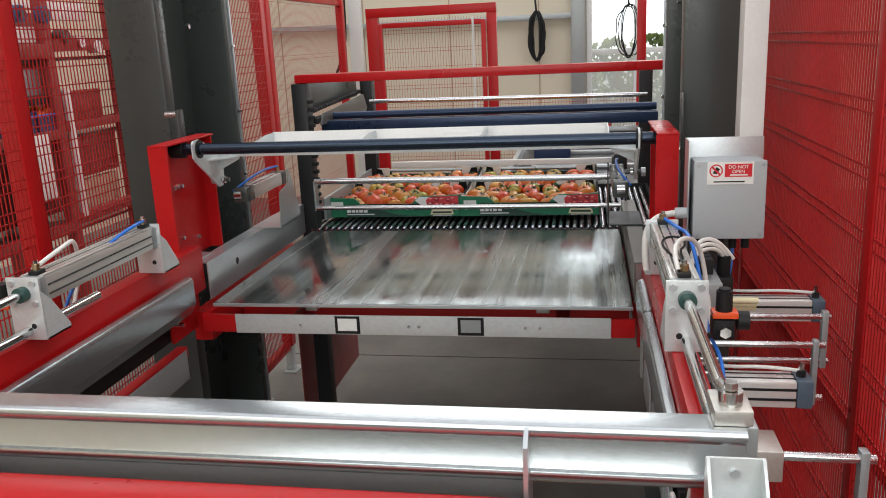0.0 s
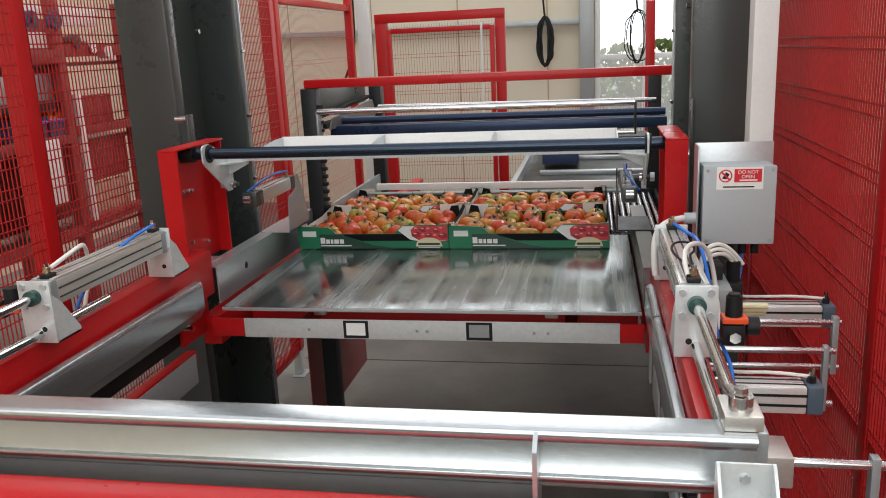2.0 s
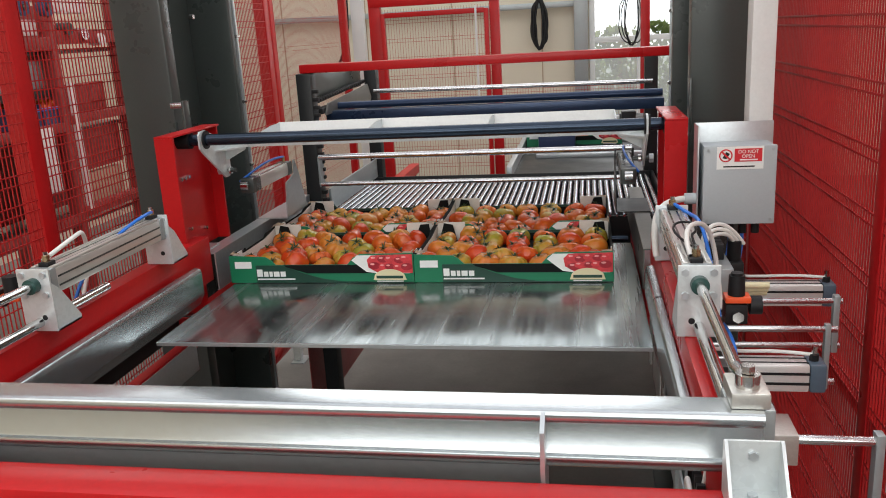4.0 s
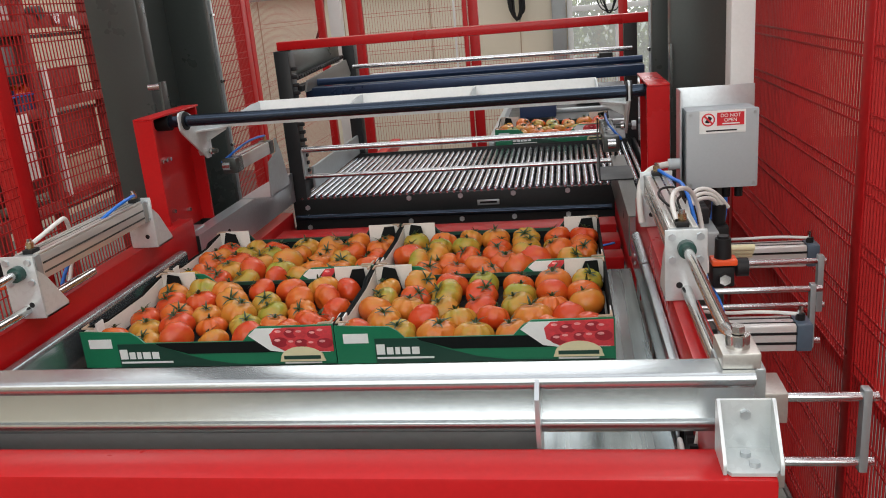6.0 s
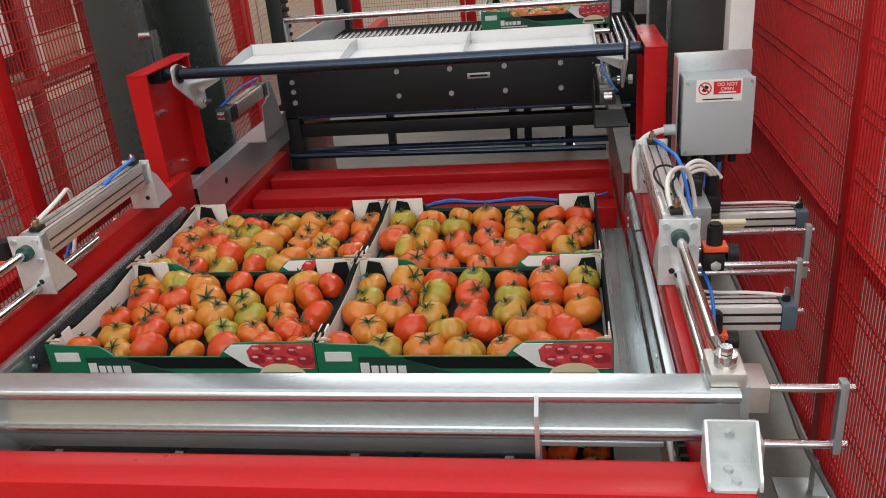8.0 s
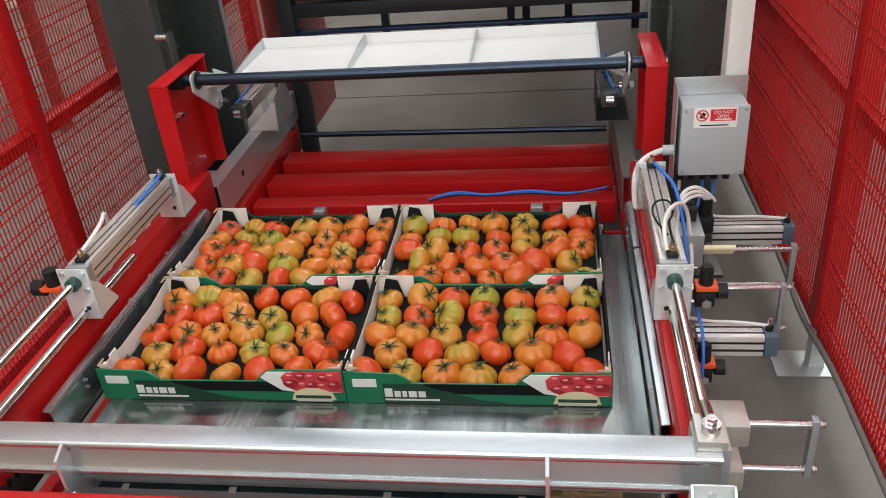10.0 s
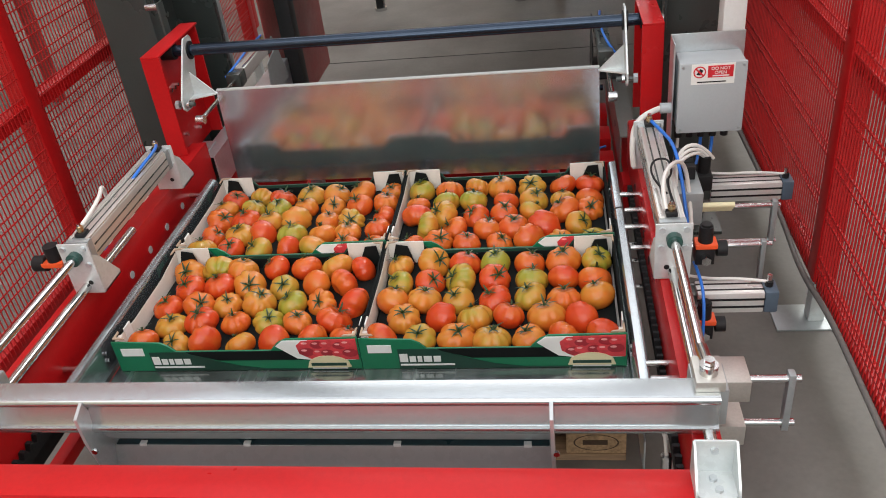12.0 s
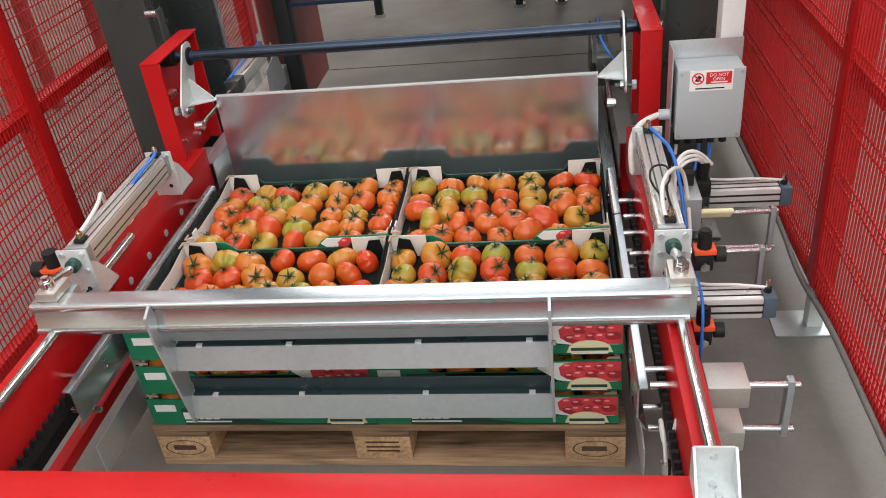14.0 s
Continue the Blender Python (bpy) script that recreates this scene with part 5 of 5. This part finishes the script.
tube("air_hose", [(0.745, 0.10, 0.52), (0.752, 0.04, 0.515), (0.754, 0.0, 0.48), (0.752, -0.02, 0.42), (0.75, -0.03, 0.34)], 0.0035, BLUETUBE, lift, "blue air hose")
vb = part("valve_block", B(0.735, 0.80, 0.33, 0.47, 0.47, 0.56, 0.004), GALVDULL, lift, "zinc valve plate")
for i in range(4):
    part("coil", B(0.750, 0.79, 0.40 + 0.028 * i, 0.424 + 0.028 * i, 0.55, 0.595, 0.004), RUBBER, vb, "black valve coil")
for i in range(3):
    part("silencer", R((0.80, 0.34 + 0.012 * i, 0.52 - 0.012 * i), (0.875, 0.34 + 0.012 * i, 0.52 - 0.012 * i), 0.007), CREAM, vb)

# control box on its back plate
part("back_plate", B(0.758, 0.942, 0.686, 0.690, 0.590, 0.831, 0.001), GALV, lift, "galvanised mounting plate")
part("side_plate", B(0.755, 0.758, 0.61, 0.690, 0.55, 0.831, 0.001), GALV, lift)
cbox = part("control_box", B(0.768, 0.931, 0.596, 0.685, 0.597, 0.784, 0.006), BOXGREY, lift, "grey polyester control box")
part("lid", B(0.766, 0.933, 0.588, 0.602, 0.595, 0.786, 0.005), BOXGREY, cbox)
for x in (0.776, 0.923):
    for z in (0.605, 0.776):
        part("lid_screw", R((x, 0.589, z), (x, 0.5865, z), 0.004, seg=10), GALVDULL, cbox)
LX0, LX1, LZ0, LZ1 = 0.796, 0.902, 0.730, 0.784
sign = part("warning_label", B(LX0, LX1, 0.5868, 0.5882, LZ0, LZ1), WHITEINK, cbox, "white and red warning label")
part("red_field", B(LX0 + 0.040, LX1 - 0.004, 0.5858, 0.5869, LZ0 + 0.018, LZ1 - 0.005), SIGNRED, sign)
part("small_print", B(LX0 + 0.015, LX1 - 0.02, 0.5858, 0.5869, LZ0 + 0.005, LZ0 + 0.008), RUBBER, sign)
part("small_print", B(LX0 + 0.052, LX1 - 0.014, 0.5852, 0.5859, LZ0 + 0.021, LZ0 + 0.024), WHITEINK, sign)
bm = bmesh.new()
cx, cz = LX0 + 0.020, LZ0 + 0.033
ring = [k / 24 * 2 * math.pi for k in range(25)]
for a0, a1 in zip(ring, ring[1:]):
    prism(bm, [(cx + math.cos(a) * r, cz + math.sin(a) * r) for a, r in ((a0, 0.0155), (a1, 0.0155), (a1, 0.0125), (a0, 0.0125))], "y", 0.5858, 0.5868)
part("ban_ring", bm, SIGNRED, sign)
part("ban_mark", P([(cx - 0.008, cz - 0.006), (cx + 0.002, cz - 0.008), (cx + 0.009, cz + 0.004), (cx + 0.001, cz + 0.009)], "y", 0.5860, 0.5868), RUBBER, sign)
part("ban_bar", P([(cx - 0.011, cz + 0.008), (cx - 0.008, cz + 0.011), (cx + 0.011, cz - 0.008), (cx + 0.008, cz - 0.011)], "y", 0.5854, 0.5862), SIGNRED, sign)
for word, z in (("DO NOT", LZ0 + 0.038), ("OPEN", LZ0 + 0.027)):
    fc = bpy.data.curves.new("sign_word", "FONT")
    fc.body, fc.size, fc.align_x, fc.extrude = word, 0.0115, "CENTER", 0.0002
    fc.materials.append(WHITEINK)
    to = new("sign_word", fc)
    to.parent = sign
    to.matrix_basis = pose((LX0 + 0.040 + LX1 - 0.004) / 2, 0.5852, z, 90, 0, 0)
part("gland", R((0.755, 0.63, 0.652), (0.728, 0.63, 0.652), 0.014, seg=12), BOXGREY, cbox)
for x in (0.78, 0.81, 0.84, 0.87, 0.90):
    part("gland", R((x, 0.645, 0.585), (x, 0.645, 0.560), 0.010, seg=10), RUBBER, cbox)
tube("white_cable", [(0.73, 0.63, 0.652), (0.69, 0.60, 0.655), (0.655, 0.57, 0.63), (0.65, 0.55, 0.57), (0.655, 0.54, 0.53)], 0.008, WHITEP, lift)
for i in range(3):
    d = 0.010 * i
    tube("white_cable", [(0.745, 0.36 + d, 0.53), (0.735, 0.38 + d, 0.585), (0.76, 0.42 + d, 0.612 + d), (0.81, 0.46, 0.607 + d), (0.825 + d, 0.48, 0.575)], 0.0046, WHITEP, lift)
part("plug", R((0.825, 0.48, 0.585), (0.825, 0.49, 0.52), 0.016), RUBBER, lift)
part("plug", B(0.80, 0.845, 0.46, 0.53, 0.49, 0.535, 0.006), RUBBER, lift)
for i, x in enumerate((0.78, 0.84, 0.87)):
    tube("cable", [(x, 0.645, 0.565), (x, 0.64, 0.52), (x - 0.02, 0.60, 0.47), (x - 0.06, 0.55, 0.43)], 0.0045, (WHITEP, BLUETUBE, BLUETUBE)[i], lift)
for s, xc in ((1, 0.691), (-1, -0.658)):
    tube("air_hose", [(xc, 0.548, 0.66), (xc + 0.03, 0.50, 0.675 - 0.03 * (s > 0)), (xc + 0.045 * (1 if s > 0 else 0.2), 0.40, 0.655), (xc + 0.055 * (1 if s > 0 else -0.6), 0.32, 0.60), (xc + 0.06 * s, 0.27, 0.54), (xc + 0.07 * s, 0.25, 0.48)], 0.0044, BLUETUBE, lift, "blue air hose")
    tube("white_hose", [(xc - 0.01, 0.10, 0.655), (xc - 0.02 * s, 0.18, 0.69), (xc + 0.05 * s, 0.32, 0.67), (xc + 0.08 * s, 0.36, 0.56), (xc + 0.08 * s, 0.30, 0.48)], 0.005, WHITEP, lift)
tube("cable_loop", [(0.69, 0.17, 0.655), (0.66, 0.22, 0.668), (0.67, 0.30, 0.672), (0.71, 0.31, 0.67), (0.71, 0.24, 0.668), (0.69, 0.20, 0.668), (0.70, 0.12, 0.655)], 0.0025, RUBBER, lift)
part("cable_duct", B(0.888, 0.945, 0.712, 0.78, 0.60, 2.1, 0.004), WHITEPAINT, lift, "white upright cable duct")
# left hand valve by the front bracket
lv = part("regulator", R((-0.745, 0.09, 0.585), (-0.745, 0.09, 0.625), 0.018), RUBBER, lift)
part("band", B(-0.775, -0.72, 0.07, 0.11, 0.572, 0.585, 0.003), ORANGE, lv)
part("gauge", R((-0.80, 0.09, 0.575), (-0.77, 0.09, 0.575), 0.02), RUBBER, lv)
for y in (0.20, 0.30):
    part("side_stub", R((-0.715, y + 0.3, 0.46), (-0.79, y + 0.3, 0.46), 0.009), WHITEP, lift)

# cable along the right fence foot
hose = thing("floor_cable", "grey armoured cable along the fence foot", "cable")
tube("cable", [(1.145, 5.0, 0.13), (1.145, 3.0, 0.13), (1.145, 1.7, 0.14), (1.145, 1.2, 0.15), (1.145, 0.85, 0.16), (1.14, 0.60, 0.13), (1.145, 0.35, 0.17), (1.145, 0.0, 0.16), (1.145, -0.9, 0.15)], 0.008, CABLEGREY, hose)


# ---- what moves ----
LAYER = [(0.0, 1.949), (1.45, 1.949), (1.58, 1.88), (1.7, 1.763), (2.0, 1.469), (2.5, 1.207), (3.0, 1.050), (3.4, 1.02), (3.7, 0.95), (5.3, 0.393), (5.5, 0.312), (6.0, 0.120), (6.4, -0.045), (6.5, -0.058), (11.9, -0.064), (12.3, -0.045), (12.7, -0.005), (14.0, 0.002)]
SHIFT_X = [(0.0, -0.020), (10.35, -0.020), (10.6, 0.006), (14.0, 0.006)]
SHEET_Y = [(0.0, 0.0), (3.3, 0.0), (3.8, -0.25), (4.6, -0.80), (5.0, -1.0), (11.9, -1.0), (12.05, -0.9), (12.2, -0.5), (12.4, -0.1), (12.5, 0.0), (14.0, 0.0)]
FLAP = [(0.0, 90), (10.3, 90), (10.4, 74), (10.5, 52), (10.6, 38), (10.7, 22), (10.8, 2), (10.9, -2), (14.0, -2)]
CLAMP = [(0.0, 0.0), (11.75, 0.0), (12.0, 0.036), (12.25, 0.125), (12.5, 0.222), (12.75, 0.29), (13.0, 0.322), (13.5, 0.342), (14.0, 0.349)]
SQUARE = [(0.0, 0.0), (10.3, 0.0), (10.45, 0.028), (10.6, 0.044), (14.0, 0.044)]
GATE_Z = [(0.0, 0.0), (0.35, 0.0), (0.6, 0.09), (0.8, 0.20), (1.0, 0.285), (1.2, 0.305), (3.3, 0.305), (3.9, 0.1), (4.3, 0.0), (14.0, 0.0)]
PUSH = [(0.0, 2.77, 0.10), (0.8, 2.77, 0.10), (1.45, 2.755, 0.095), (1.7, 2.565, 0.095), (2.0, 2.272, 0.095), (2.5, 2.01, 0.095), (3.0, 1.868, 0.108), (3.3, 1.88, 0.12), (3.9, 2.40, 0.25), (4.6, 2.75, 0.38), (14.0, 2.75, 0.38)]
NEXT = [(0.0, 4.80), (3.0, 4.70), (4.0, 3.70), (5.0, 2.86), (6.5, 2.68), (8.0, 2.44), (10.0, 2.38), (14.0, 2.38)]


def motions():
    walk(lift, [(t, pose(0, 0, z)) for t, z in LIFT])
    walk(sheet, [(t, pose(0, y, 0)) for t, y in SHEET_Y])
    walk(flap, [(t, pose(0, 0.906, 0.806, a)) for t, a in FLAP])
    walk(clamp, [(t, pose(0, y, 0)) for t, y in CLAMP])
    for ob in flap_rods:
        walk(ob, [(t, pose(0, -0.29 * (90 - a) / 90, 0)) for t, a in FLAP])
    for s, ob in side_clamps:
        walk(ob, [(t, pose(-s * d * (1 if s > 0 else 0.75), 0, 0)) for t, d in SQUARE])
    walk(stop_gate, [(t, pose(0, 0, z)) for t, z in GATE_Z])
    walk(pusher, [(t, pose(0, y, ZC + z)) for t, y, z in PUSH])
    times = sorted({t for rows in (LIFT, LAYER, SHIFT_X) for t, _ in rows} | {12.4, 13.0})
    for i, ob in enumerate(crates):
        x, y = (-0.2925, 0.2925)[i % 2], (0.0, 0.395)[i // 2]
        walk(ob, [(t, pose(x + between(SHIFT_X, t), y + between(LAYER, t), between(LIFT, t) + (0.3625 if t < 12.4 else 0.3595))) for t in times])
    walk(next_crate, [(t, pose(0.41, y, ZC)) for t, y in NEXT])


motions()
